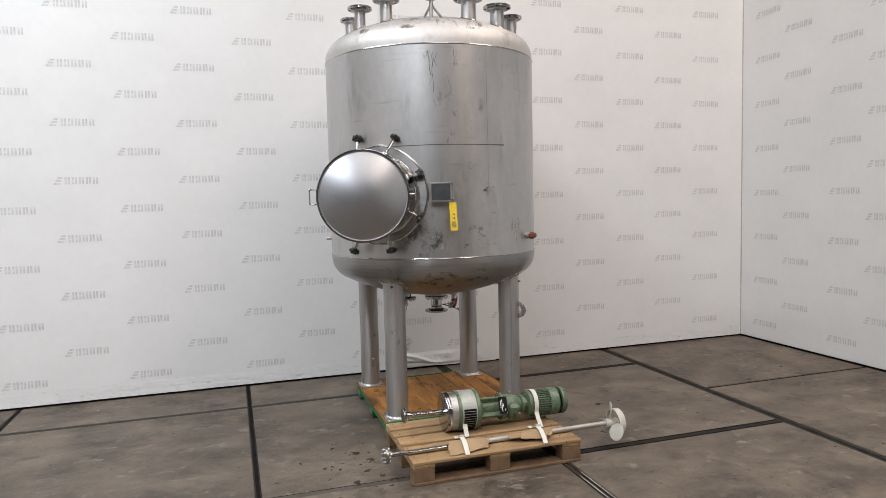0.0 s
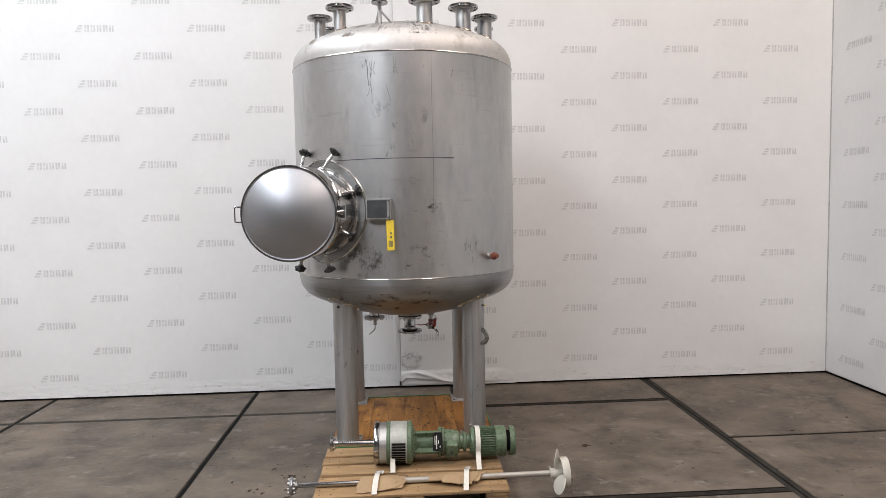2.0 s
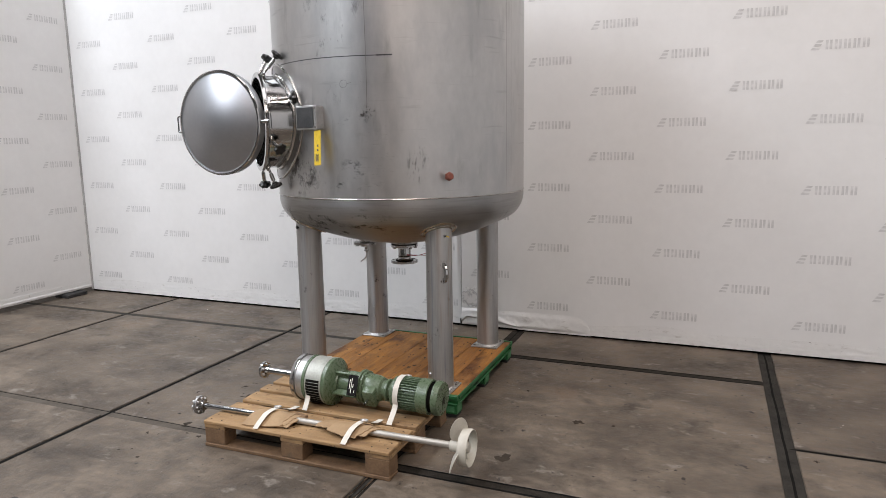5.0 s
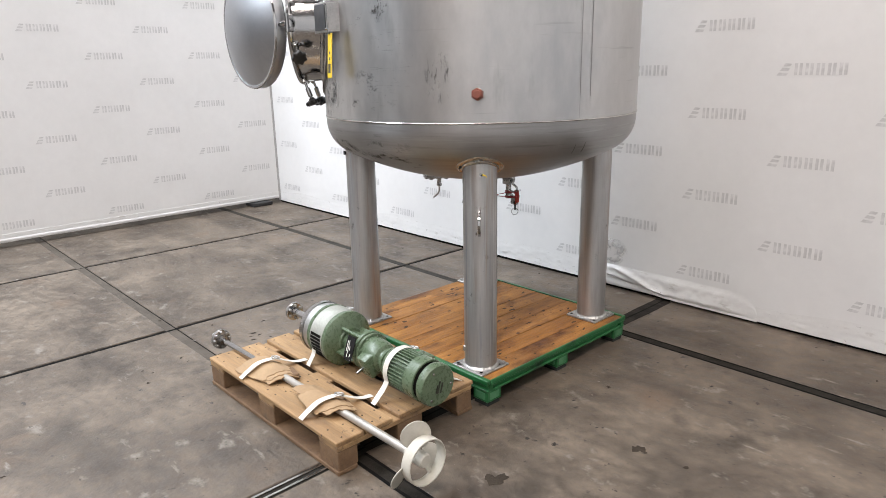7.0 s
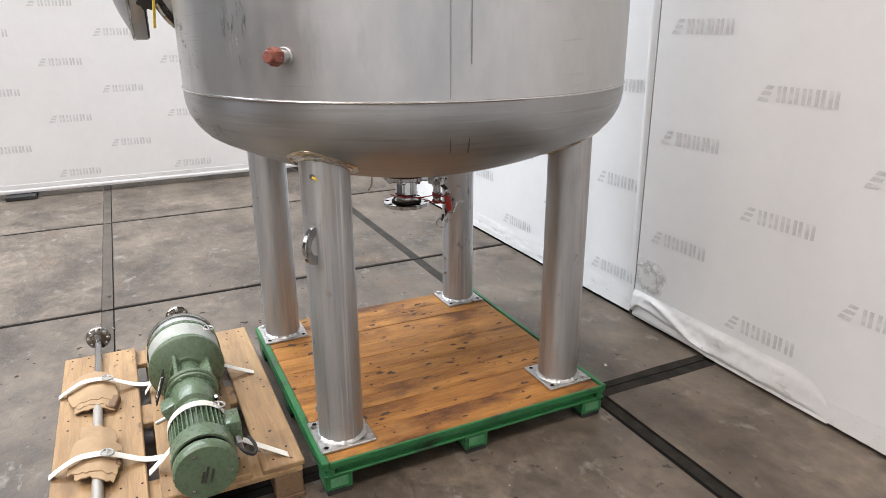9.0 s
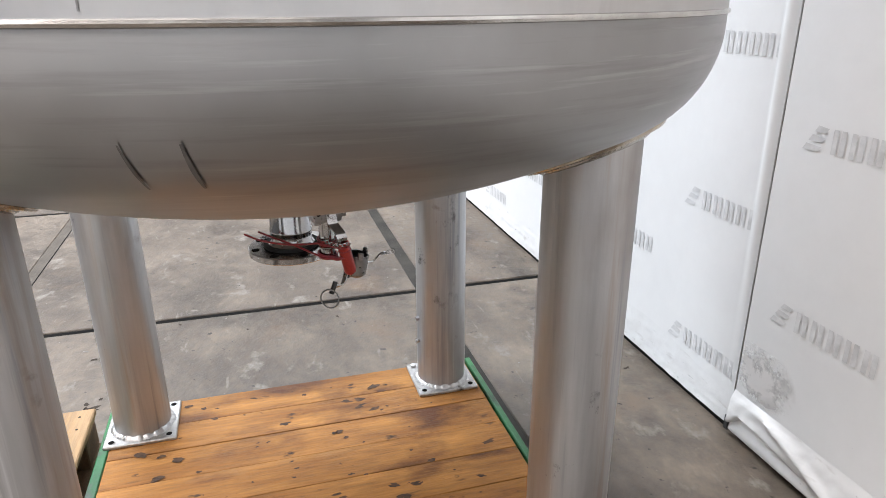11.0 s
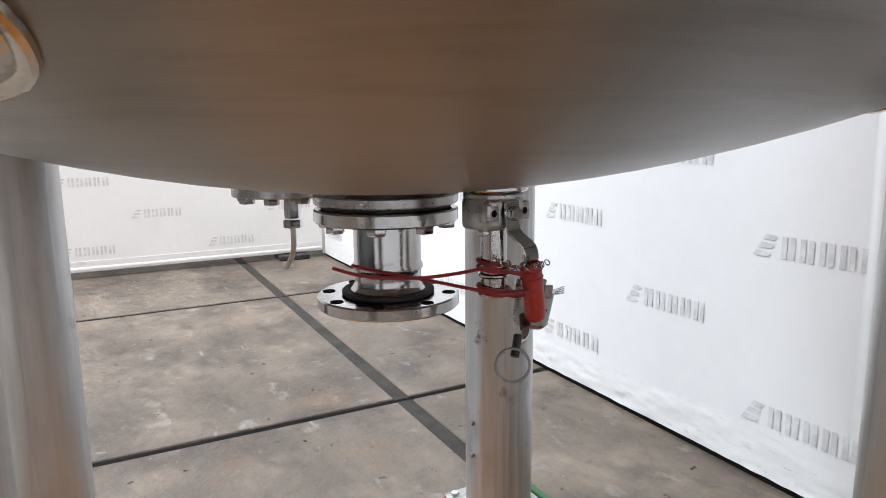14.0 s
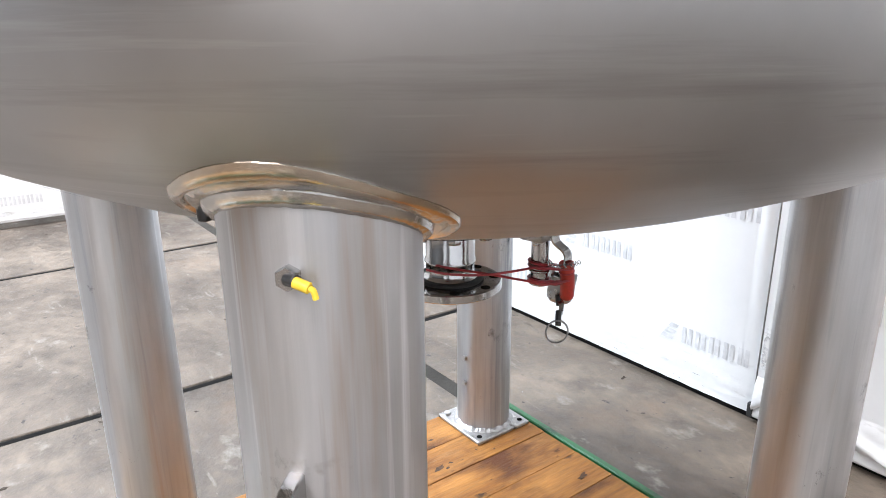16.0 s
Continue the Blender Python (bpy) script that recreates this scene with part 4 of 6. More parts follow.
def man(u, v, w):
    """A point by its distance to the hinge side, up, and out of the mouth."""
    return MC + SIDE * u + Vector((0, 0, v)) + MAN * w


mm = frame_to(MC, MC + MAN)
neck = part("manhole_neck", lathe([(NR, -0.34), (NR, 0.0), (NR - 0.012, 0.0), (NR - 0.012, -0.34)], 72, mm, closed=True), M["bright"], tank, "short polished neck of the manhole")
part("neck_lip", lathe([(NR - 0.006, -0.02), (NR + 0.018, -0.02), (NR + 0.022, -0.012), (NR + 0.018, 0.002), (NR - 0.006, 0.002)], 72, mm, closed=True), M["bright"], neck)
for r0, lift, h in ((NR + 0.004, 0.006, 0.012), (0.362, 0.004, 0.008)):
    bm = bmesh.new()
    rr = []
    for k in range(7):
        ph = math.tau * k / 7
        row = []
        for i in range(72):
            a = math.tau * i / 72
            u, v = (r0 + h * math.cos(ph)) * math.cos(a), (r0 + h * math.cos(ph)) * math.sin(a)
            w = math.sqrt(R * R - u * u) - 0.985 + lift + h * math.sin(ph)
            row.append(bm.verts.new(man(u, v, w)))
        rr.append(row)
    for k in range(7):
        for i in range(72):
            bm.faces.new((rr[k][i], rr[k][(i + 1) % 72], rr[(k + 1) % 7][(i + 1) % 72], rr[(k + 1) % 7][i]))
    part("neck_weld", bm, M["weld"], neck)
bm = bmesh.new()
rr = []
for r0, lift in ((NR, 0.004), (NR + 0.03, 0.005), (0.335, 0.005), (0.36, 0.004), (0.362, -0.004)):
    row = []
    for i in range(72):
        a = math.tau * i / 72
        u, v = r0 * math.cos(a), r0 * math.sin(a)
        row.append(bm.verts.new(man(u, v, math.sqrt(R * R - u * u) - 0.985 + lift)))
    rr.append(row)
for a, b in zip(rr, rr[1:]):
    for i in range(72):
        bm.faces.new((a[i], a[(i + 1) % 72], b[(i + 1) % 72], b[i]))
part("neck_pad", bm, M["head"], neck, "welded reinforcing pad round the neck")

# swing bolts with star knobs, folded back: the knob's place as (to the hinge, up, out)
KNOBS = ((0.315, 0.14, -0.167), (0.152, 0.404, -0.115), (-0.163, 0.416, -0.107), (-0.4, 0.16, -0.09), (-0.4, -0.17, -0.09), (-0.184, -0.406, -0.053), (0.122, -0.399, -0.068), (0.363, -0.167, -0.062))
for i, (ku, kv, kw) in enumerate(KNOBS):
    a = radians(22.5 + 45 * i)
    ca, sa_ = math.cos(a), math.sin(a)
    root, knob = man((NR + 0.022) * ca, (NR + 0.022) * sa_, -0.03), man(ku, kv, kw)
    d = (knob - root).normalized()
    base = knob - d * 0.022
    lug = part("swing_bolt", rod(root, base, 0.0075), M["bright"], neck, "eye bolt folded outwards")
    tang = (SIDE * ca + Vector((0, 0, sa_))).cross(MAN)
    part("fork", rod(root - tang * 0.022, root + tang * 0.022, 0.011), M["bright"], lug)
    for s in (-1, 1):
        part("lug_plate", rod(man((NR - 0.004) * ca, (NR - 0.004) * sa_, -0.03) + tang * 0.016 * s, root + tang * 0.016 * s, 0.012), M["bright"], lug)
    part("sleeve", rod(root.lerp(base, 0.4), root.lerp(base, 0.92), 0.013), M["bright"], lug)
    km = frame_to(base, base + d)
    bm = bmesh.new()
    n = 42
    rr = []
    for r, z in ((0.014, 0), (0.019, 0.010), (0.033, 0.016), (0.038, 0.025), (0.035, 0.035), (0.024, 0.04)):
        rr.append([bm.verts.new(km @ Vector((r * (1 + (0.12 * math.cos(7 * math.tau * j / n) if r > 0.02 else 0)) * math.cos(math.tau * j / n),
                                             r * (1 + (0.12 * math.cos(7 * math.tau * j / n) if r > 0.02 else 0)) * math.sin(math.tau * j / n), z))) for j in range(n)])
    for p, q in zip(rr, rr[1:]):
        for j in range(n):
            bm.faces.new((p[j], p[(j + 1) % n], q[(j + 1) % n], q[j]))
    bm.faces.new(rr[0]), bm.faces.new(rr[-1])
    part("star_knob", bm, M["knob"], lug, "black plastic star knob")

# the dished door, ajar on its hinge
HINGE = man(NR + 0.065, 0.0, -0.012)
DOOR_TO = Vector((-1.0, 0.055, 0)).normalized()     # from the hinge across the door
DOOR_OUT = Vector((DOOR_TO.y, -DOOR_TO.x, 0))
if DOOR_OUT.y > 0:
    DOOR_OUT = -DOOR_OUT
DC = HINGE + DOOR_TO * 0.362 + DOOR_OUT * 0.035 + Vector((0, 0, -0.008))
dm = frame_to(DC, DC + DOOR_OUT)
DR = 0.313
prof = [(DR - 0.012, -0.055), (DR - 0.002, -0.055), (DR, -0.052), (DR, 0.0), (DR - 0.004, 0.006), (DR - 0.012, 0.004)]
for i in range(13):
    r = (DR - 0.016) * (1 - i / 12)
    prof.append((r, 0.003 + 0.085 * (1 - (r / (DR - 0.016)) ** 2)))
inner = [(max(0.0, r - 0.008) if r > 0.01 else 0.0, z - 0.008) for r, z in reversed(prof[6:])]
door = part("manhole_door", lathe(prof + inner[0:] + [(DR - 0.02, -0.055)], 96, dm), M["door"], tank, "round dished steel door standing ajar")
part("door_rim", lathe([(DR + 0.001, -0.004), (DR + 0.005, 0.0), (DR + 0.001, 0.007), (DR - 0.008, 0.007), (DR - 0.008, -0.004)], 96, dm, closed=True), M["bright"], door)
part("door_gasket", torus(DC - DOOR_OUT * 0.055, DOOR_OUT, DR - 0.011, 0.007, 72, 8), M["rubber"], door)
far = DC + DOOR_TO * DR - DOOR_OUT * 0.02
part("door_handle", tube([far + Vector((0, 0, 0.05)), far + DOOR_TO * 0.046 + Vector((0, 0, 0.05)), far + DOOR_TO * 0.046 + Vector((0, 0, 0.04)), far + DOOR_TO * 0.046, far + DOOR_TO * 0.046 + Vector((0, 0, -0.04)), far + DOOR_TO * 0.046 + Vector((0, 0, -0.05)), far + Vector((0, 0, -0.05))],
                         0.005, rounds=2), M["bright"], door, "bent steel bar handle")
near = DC - DOOR_TO * (DR - 0.01) - DOOR_OUT * 0.02
part("hinge_arm", rod(near, HINGE, 0.013), M["bright"], door)
part("hinge_pin", rod(HINGE + Vector((0, 0, -0.045)), HINGE + Vector((0, 0, 0.045)), 0.012), M["bright"], neck)
for z in (-0.03, 0.03):
    part("hinge_lug", box(-0.012, 0.012, -0.012, 0.012, 0, 0.07, 0.003, m=frame_to(man(NR - 0.005, z, -0.02), HINGE + Vector((0, 0, z)))), M["bright"], neck)

# nameplate holder and the yellow tag
pa = radians(ang(1.37, 4.475))
n_out = Vector((math.cos(pa), math.sin(pa), 0))
n_side = Vector((-n_out.y, n_out.x, 0))
pc = Vector((AX, AY, 1.873)) + n_out * (R + 0.058)
pm = Matrix((( n_side.x, n_out.x, 0, pc.x), (n_side.y, n_out.y, 0, pc.y), (0, 0, 1, pc.z), (0, 0, 0, 1)))
holder = part("nameplate_holder", box(-0.085, 0.085, -0.006, 0.0, -0.07, 0.07, 0.002, m=pm), M["dull"], tank, "raised steel holder with a dark plate")
part("nameplate", box(-0.074, 0.062, 0.001, 0.004, -0.058, 0.06, 0.001, m=pm), M["plate"], holder, "dark engraved plate")
for s in (-1, 1):
    part("holder_leg", box(s * 0.08 - 0.003, s * 0.08 + 0.003, -0.064, -0.004, -0.065, 0.065, 0.001, m=pm), M["dull"], holder)
part("holder_side", box(0.078, 0.0815, -0.06, 0.001, -0.068, 0.068, 0.001, m=pm), M["bright"], holder)
for z in (-0.055, 0.055):
    part("screw", rod(pm @ Vector((0.073, 0.0, z)), pm @ Vector((0.073, 0.009, z)), 0.005), M["bright"], holder)
tag = thing("yellow_tag", pm @ Vector((0.088, -0.02, -0.085)), "yellow plastic tag hanging from the nameplate holder", "tag")
tm = pm @ Matrix.Translation((0.078, -0.012, -0.075)) @ Matrix.Rotation(radians(5), 4, "X") @ Matrix.Rotation(radians(-2), 4, "Y")
part("card", box(-0.026, 0.026, -0.0012, 0.0012, -0.205, 0.0, 0.0008, m=tm), M["yellow"], tag)
part("panel", box(-0.02, 0.02, 0.0014, 0.0022, -0.2, -0.03, 0.0, m=tm), M["yellow"], tag)
for z, w, h in ((-0.095, 0.012, 0.012), (-0.122, 0.012, 0.012)):
    part("print_bar", box(-w / 2 + 0.004, w / 2 + 0.004, 0.0024, 0.003, z, z + h, m=tm), M["ink"], tag)
for k in range(5):
    part("print_bar", box(-0.013 + 0.006 * k, -0.0095 + 0.006 * k, 0.0024, 0.003, -0.182, -0.14, m=tm), M["ink"], tag)
part("tie", tube([tm @ Vector((0, 0, -0.006)), tm @ Vector((0, 0.008, 0.012)), tm @ Vector((0.004, -0.008, 0.022)), tm @ Vector((0, -0.004, -0.002))], 0.0015), M["knob"], tag)

# ---- outlet and drain under the tank ----
OX, OY = 1.562, 5.306
outlet = part("outlet_nozzle", rod((OX, OY, 1.02), (OX, OY, BOTTOM + 0.02), 0.05, 40), M["bright"], tank)
part("fixed_flange", ring((OX, OY, 1.022), (0, 0, 1), 0.02, 0.098, 0.014, 64), M["cast"], outlet)
part("outlet_gasket", ring((OX, OY, 1.0125), (0, 0, 1), 0.02, 0.09, 0.005, 56), M["rubber"], outlet)
part("bolted_flange", ring((OX, OY, 1.0), (0, 0, 1), 0.02, 0.098, 0.018, 64), M["bright"], outlet)
part("outlet_pipe", lathe([(0.046, 1.0), (0.046, 0.934), (0.0485, 0.93), (0.0485, 0.926), (0.046, 0.922), (0.046, 0.906), (0.049, 0.9), (0.055, 0.894)], 56, Matrix.Translation((OX, OY, 0))), M["bright"], outlet, "polished outlet spool")
part("outlet_seal", ring((OX, OY, 0.8935), (0, 0, 1), 0.04, 0.064, 0.007, 48), M["rubber"], outlet)
part("free_flange", ring((OX, OY, 0.882), (0, 0, 1), 0.045, 0.098, 0.0165, 64), M["bright"], outlet)
for i in range(8):
    a = math.tau * (i + 0.3) / 8
    c, s = math.cos(a), math.sin(a)
    part("bolt", hexnut((OX + 0.082 * c, OY + 0.082 * s, 0.992), (0, 0, -1), 0.0125, 0.011), M["bright"], outlet)
    part("bolt_hole", lathe([(0, 0), (0.009, 0)], 16, Matrix.Translation((OX + 0.084 * c, OY + 0.084 * s, 0.8909))), M["black"], outlet)

# instrument flange with a bent lead
ix, iy = 1.28, 5.235
inst = part("instrument_flange", ring((ix, iy, 1.014), (0, 0, 1), 0.01, 0.082, 0.016, 48), M["cast"], tank, "small flange with a probe and a bent lead")
part("instrument_nozzle", rod((ix, iy, 1.02), (ix, iy, head_low(ix, iy) + 0.02), 0.04, 32), M["bright"], inst)
for i in range(8):
    a = math.tau * (i + 0.35) / 8
    part("bolt", hexnut((ix + 0.064 * math.cos(a), iy + 0.064 * math.sin(a), 1.007), (0, 0, -1), 0.0125, 0.011), M["cast"], inst)
px_, py_ = 1.283, 5.25
part("probe", hexnut((px_, py_, 1.008), (0, 0, -1), 0.014, 0.042), M["bright"], inst)
part("probe_nut", hexnut((px_, py_, 0.964), (0, 0, -1), 0.0165, 0.014), M["bright"], inst)
part("probe_lead", tube([(px_, py_, 0.955), (px_, py_, 0.92), (px_ - 0.01, py_, 0.9), (px_ - 0.05, py_ - 0.002, 0.872)], 0.0048), M["dull"], inst)

# drain ball valve
bx, by = 1.736, 5.3695
bz = head_low(bx, by)
V3 = Vector
ACR = V3((-0.2, 0.98, 0)).normalized()     # along the two ears
TO = V3((0.98, 0.2, 0)).normalized()       # towards the lever
bp = V3((bx, by, 0))
valve = part("drain_valve", rod((bx, by, 1.03), (bx, by, bz + 0.02), 0.02, 32), M["bright"], tank, "small ball valve with a lever and a coupling")
part("valve_flange", ring((bx, by, 1.046), (0, 0, 1), 0.01, 0.04, 0.01, 48), M["bright"], valve)
part("clamp_ring", ring((bx, by, 1.036), (0, 0, 1), 0.01, 0.036, 0.008, 48), M["cast"], valve)
part("valve_body", box(-0.026, 0.022, -0.03, 0.03, 0.996, 1.034, 0.006, m=Matrix(((TO.x, ACR.x, 0, bx), (TO.y, ACR.y, 0, by), (0, 0, 1, 0), (0, 0, 0, 1))), seg=2), M["cast"], valve)
stem = V3((1.757, 5.378, 1.016))
for c in (V3((1.759, 5.353, 1.017)), V3((1.75, 5.401, 1.017))):
    em = Matrix(((TO.x, ACR.x, 0, c.x), (TO.y, ACR.y, 0, c.y), (0, 0, 1, c.z), (0, 0, 0, 1)))
    part("valve_ear", box(-0.014, 0.003, -0.01, 0.01, -0.0115, 0.0115, 0.003, m=em, seg=2), M["cast"], valve)
    part("ear_hole", lathe([(0, 0), (0.0042, 0)], 12, frame_to(c + TO * 0.0035, c + TO)), M["black"], valve)
for s in (-1, 1):
    part("body_bolt", hexnut(bp + V3((0, 0, 0.997)) + ACR * 0.02 * s + TO * 0.004, (0, 0, -1), 0.0065, 0.007), M["bright"], valve)
part("drain_pipe", rod((bx, by, 1.0), (bx, by, 0.914), 0.0155, 32), M["bright"], valve)
for z in (0.953, 0.941, 0.918):
    part("ferrule", ring((bx, by, z), (0, 0, 1), 0.01, 0.0185, 0.006, 32), M["bright"], valve)
part("stem_nut", hexnut(stem + TO * 0.004, TO, 0.0085, 0.009), M["bright"], valve)
part("stem_washer", ring(stem + TO * 0.004, TO, 0.003, 0.0125, 0.002, 24), M["bright"], valve)
grip_t, grip_b = V3((1.772, 5.397, 0.957)), V3((1.766, 5.409, 0.9))
part("lever", ribbon([stem + V3((0, 0, 0.014)) + TO * 0.003, stem + V3((0, 0, -0.012)) + TO * 0.003, stem + V3((0, 0, -0.024)) + TO * 0.004 + ACR * 0.004, grip_t + V3((0, 0, 0.02)) + TO * 0.006 - ACR * 0.003,
                      grip_t + V3((0, 0, -0.01))], ACR, 0.021, 0.003), M["bright"], valve, "bent steel lever")
part("lever_grip", tube([grip_t, grip_t.lerp(grip_b, 0.5) + TO * 0.001, grip_b, grip_b + V3((-0.002, 0.001, -0.006))], 0.0126, 16, rounds=1), M["red"], valve, "red plastic lever sleeve")
part("grip_end", lathe([(0.0126, 0), (0.0118, 0.005), (0.008, 0.009), (0, 0.0105)], 16, frame_to(grip_b + V3((-0.002, 0.001, -0.006)), grip_b + V3((-0.004, 0.004, -0.02)))), M["red"], valve)
for k in range(2):
    p = grip_t.lerp(grip_b, 0.12 + 0.16 * k)
    part("grip_rib", torus(p, grip_b - grip_t, 0.0127, 0.0013, 24, 5), M["darkred"], valve)
# coupling cap hanging behind the grip, with its two cam arms
cc = V3((1.733, 5.428, 0.892))
cm = frame_to(cc, cc + V3((0.05, 0.16, 1)))
part("coupling_cup", lathe([(0, -0.024), (0.018, -0.024), (0.023, -0.018), (0.0245, 0.024), (0.0215, 0.024), (0.02, -0.016), (0, -0.016)], 36, cm), M["cast"], valve, "steel coupling cap hanging on a chain")
for k in range(3):
    part("cup_ear", box(-0.006, 0.006, -0.003, 0.003, 0.018, 0.034, 0.0015, m=cm @ Matrix.Rotation(k * 2.1 + 0.4, 4, "Z") @ Matrix.Translation((0, 0.023, 0))), M["cast"], valve)
arm_r = [cc + ACR * 0.024 + V3((0, 0, -0.002)), V3((1.71, 5.47, 0.884)), V3((1.70, 5.482, 0.896)), V3((1.685, 5.5, 0.893))]
part("cam_arm", ribbon(arm_r, V3((0.7, 0.3, 0.6)), 0.011, 0.003, rounds=1), M["bright"], valve)
for k in range(4):
    part("arm_wire", rod(V3((1.692, 5.49, 0.8965 - 0.002 * k)), V3((1.675, 5.523, 0.8945 - 0.003 * k)), 0.0011, 6), M["bright"], valve)
ringc = V3((1.79, 5.362, 0.845))
arm_l = [cc + V3((0.012, -0.022, -0.006)), cc + V3((0.03, -0.028, -0.012)), cc + V3((0.036, -0.036, -0.03)), V3((1.782, 5.372, 0.868)), V3((1.787, 5.366, 0.858))]
part("cam_arm", ribbon(arm_l, V3((0.3, 0.8, 0.5)), 0.0105, 0.0035, rounds=1), M["bright"], valve)
part("cam_pad", rod(V3((1.778, 5.377, 0.876)), V3((1.788, 5.366, 0.854)), 0.0052), M["knob"], valve)
part("cam_pad", rod(cc + V3((0.016, -0.022, -0.002)), cc + V3((0.024, -0.026, -0.02)), 0.007), M["knob"], valve)
part("pull_ring", torus(ringc, (0.86, -0.45, 0.1), 0.0195, 0.0017, 44, 6), M["seam"], valve, "thin steel pull ring")
# chain and red cable ties
chain_a, chain_b = bp + V3((0.012, -0.012, 0.963)), grip_t + V3((0.012, 0.008, 0.004))
for k in range(13):
    p = chain_a.lerp(chain_b, k / 12) + TO * 0.008 - V3((0, 0, 0.009 * math.sin(math.pi * k / 12)))
    part("chain_link", torus(p, (0.3, 1, 0.2) if k % 2 else (0.9, 0.1, 0.6), 0.0034, 0.0008, 12, 5), M["bright"], valve)
tx = V3((1.748, 5.352, 0.953))
part("tie_wrap", tube([V3((1.629, 5.205, 0.946)), V3((1.65, 5.235, 0.936)), V3((1.69, 5.285, 0.935)), V3((1.725, 5.33, 0.944)), tx, V3((1.762, 5.372, 0.948)), grip_t + TO * 0.006 + V3((0, 0, -0.012))], 0.0022, 6), M["darkred"], valve, "long red cable tie")
part("tie_wrap", tube([V3((1.615, 5.235, 0.944)), V3((1.64, 5.26, 0.938)), V3((1.68, 5.30, 0.932)), V3((1.73, 5.338, 0.926)), V3((1.762, 5.368, 0.92)), grip_t + TO * 0.008 + V3((0, 0, -0.03))], 0.0022, 6), M["darkred"], valve)
for z in (0.956, 0.948, 0.925, 0.92):
    part("tie_loop", torus((bx, by, z), (0.05, 0.1, 1), 0.019, 0.0026, 32, 6), M["darkred"], valve)
    g = grip_t.lerp(grip_b, min(1, max(0, (0.957 - z) / 0.064)) * 0.7 + 0.1)
    part("tie_wrap", tube([bp + TO * 0.019 + V3((0, 0, z)), bp + TO * 0.03 + ACR * 0.012 + V3((0, 0, z - 0.004)), g + TO * 0.008], 0.0024, 6), M["darkred"], valve)

for ob in (outlet, inst, valve):
    ob.location += Vector((0.0, -0.012, -0.010))

# ---- green steel platform under the tank ----
PX0, PX1, PY0, PY1, DECK = 0.965, 2.185, 4.70, 5.925, 0.145
plat = thing("steel_pallet", ((PX0 + PX1) / 2, (PY0 + PY1) / 2, 0), "green painted steel pallet with an oiled plank deck under the tank", "pallet")
for name, x0_, x1_, y0_, y1_ in (("x", PX0, PX1, PY0, PY0 + 0.05), ("x", PX0, PX1, PY1 - 0.05, PY1), ("y", PX0, PX0 + 0.05, PY0 + 0.05, PY1 - 0.05), ("y", PX1 - 0.05, PX1, PY0 + 0.05, PY1 - 0.05)):
    bm = bmesh.new()        # a channel: two flanges and a web set back between them
    ix_, iy_ = (0.0, 0.012) if name == "x" else (0.012, 0.0)
    box(x0_, x1_, y0_, y1_, 0.112, 0.1215, 0.002, bm=bm)
    box(x0_ + ix_, x1_ - ix_, y0_ + iy_, y1_ - iy_, 0.09, 0.114, 0, bm=bm)
    box(x0_, x1_, y0_, y1_, 0.082, 0.0915, 0.002, bm=bm)
    part("frame_rail", bm, M["green"], plat)
for b in ((PX0 - 0.002, PX1 + 0.002, PY0 - 0.006, PY0 + 0.022), (PX0 - 0.002, PX1 + 0.002, PY1 - 0.016, PY1 + 0.006), (PX1 - 0.004, PX1 + 0.006, PY0 + 0.023, PY1 - 0.017)):
    part("edge_angle", box(*b, 0.122, 0.148, 0.003), M["green"], plat)
for fx in (PX0 + 0.055, (PX0 + PX1) / 2, PX1 - 0.055):
    for fy in (PY0 + 0.055, (PY0 + PY1) / 2, PY1 - 0.055):
        foot = part("foot", box(fx - 0.05, fx + 0.05, fy - 0.05, fy + 0.05, 0.022, 0.088, 0.004), M["green"], plat)
        part("foot_face", box(fx - 0.034, fx + 0.034, fy - 0.0515, fy + 0.0515, 0.034, 0.074, 0.002), M["worn_green"], foot)
        part("foot_face", box(fx - 0.0515, fx + 0.0515, fy - 0.034, fy + 0.034, 0.034, 0.074, 0.002), M["worn_green"], foot)
        part("foot_pad", box(fx - 0.045, fx + 0.045, fy - 0.045, fy + 0.045, 0.0, 0.022, 0.002), M["rubber"], foot)
for fy in (PY0 + 0.35, PY1 - 0.35):
    part("cross_rail", box(PX0 + 0.05, PX1 - 0.05, fy - 0.03, fy + 0.03, 0.08, 0.12, 0.003), M["green"], plat)
n = 9
w = (PX1 - PX0 - 0.004) / n
plank = None
for i in range(n):
    m = Matrix.Translation((PX0 - 0.002 + w * (i + 0.5), (PY0 + PY1) / 2, DECK - 0.0115 + 0.0008 * math.sin(i * 2.3)))
    if plank is None:
        h = (PY1 - PY0) / 2 - 0.023
        plank = part("plank", box(-w / 2 + 0.0007, w / 2 - 0.0007, -h, h, -0.0115, 0.0115, 0.0015), M["deck"], plat)
        plank.matrix_basis = m
    else:
        again(plank, m)

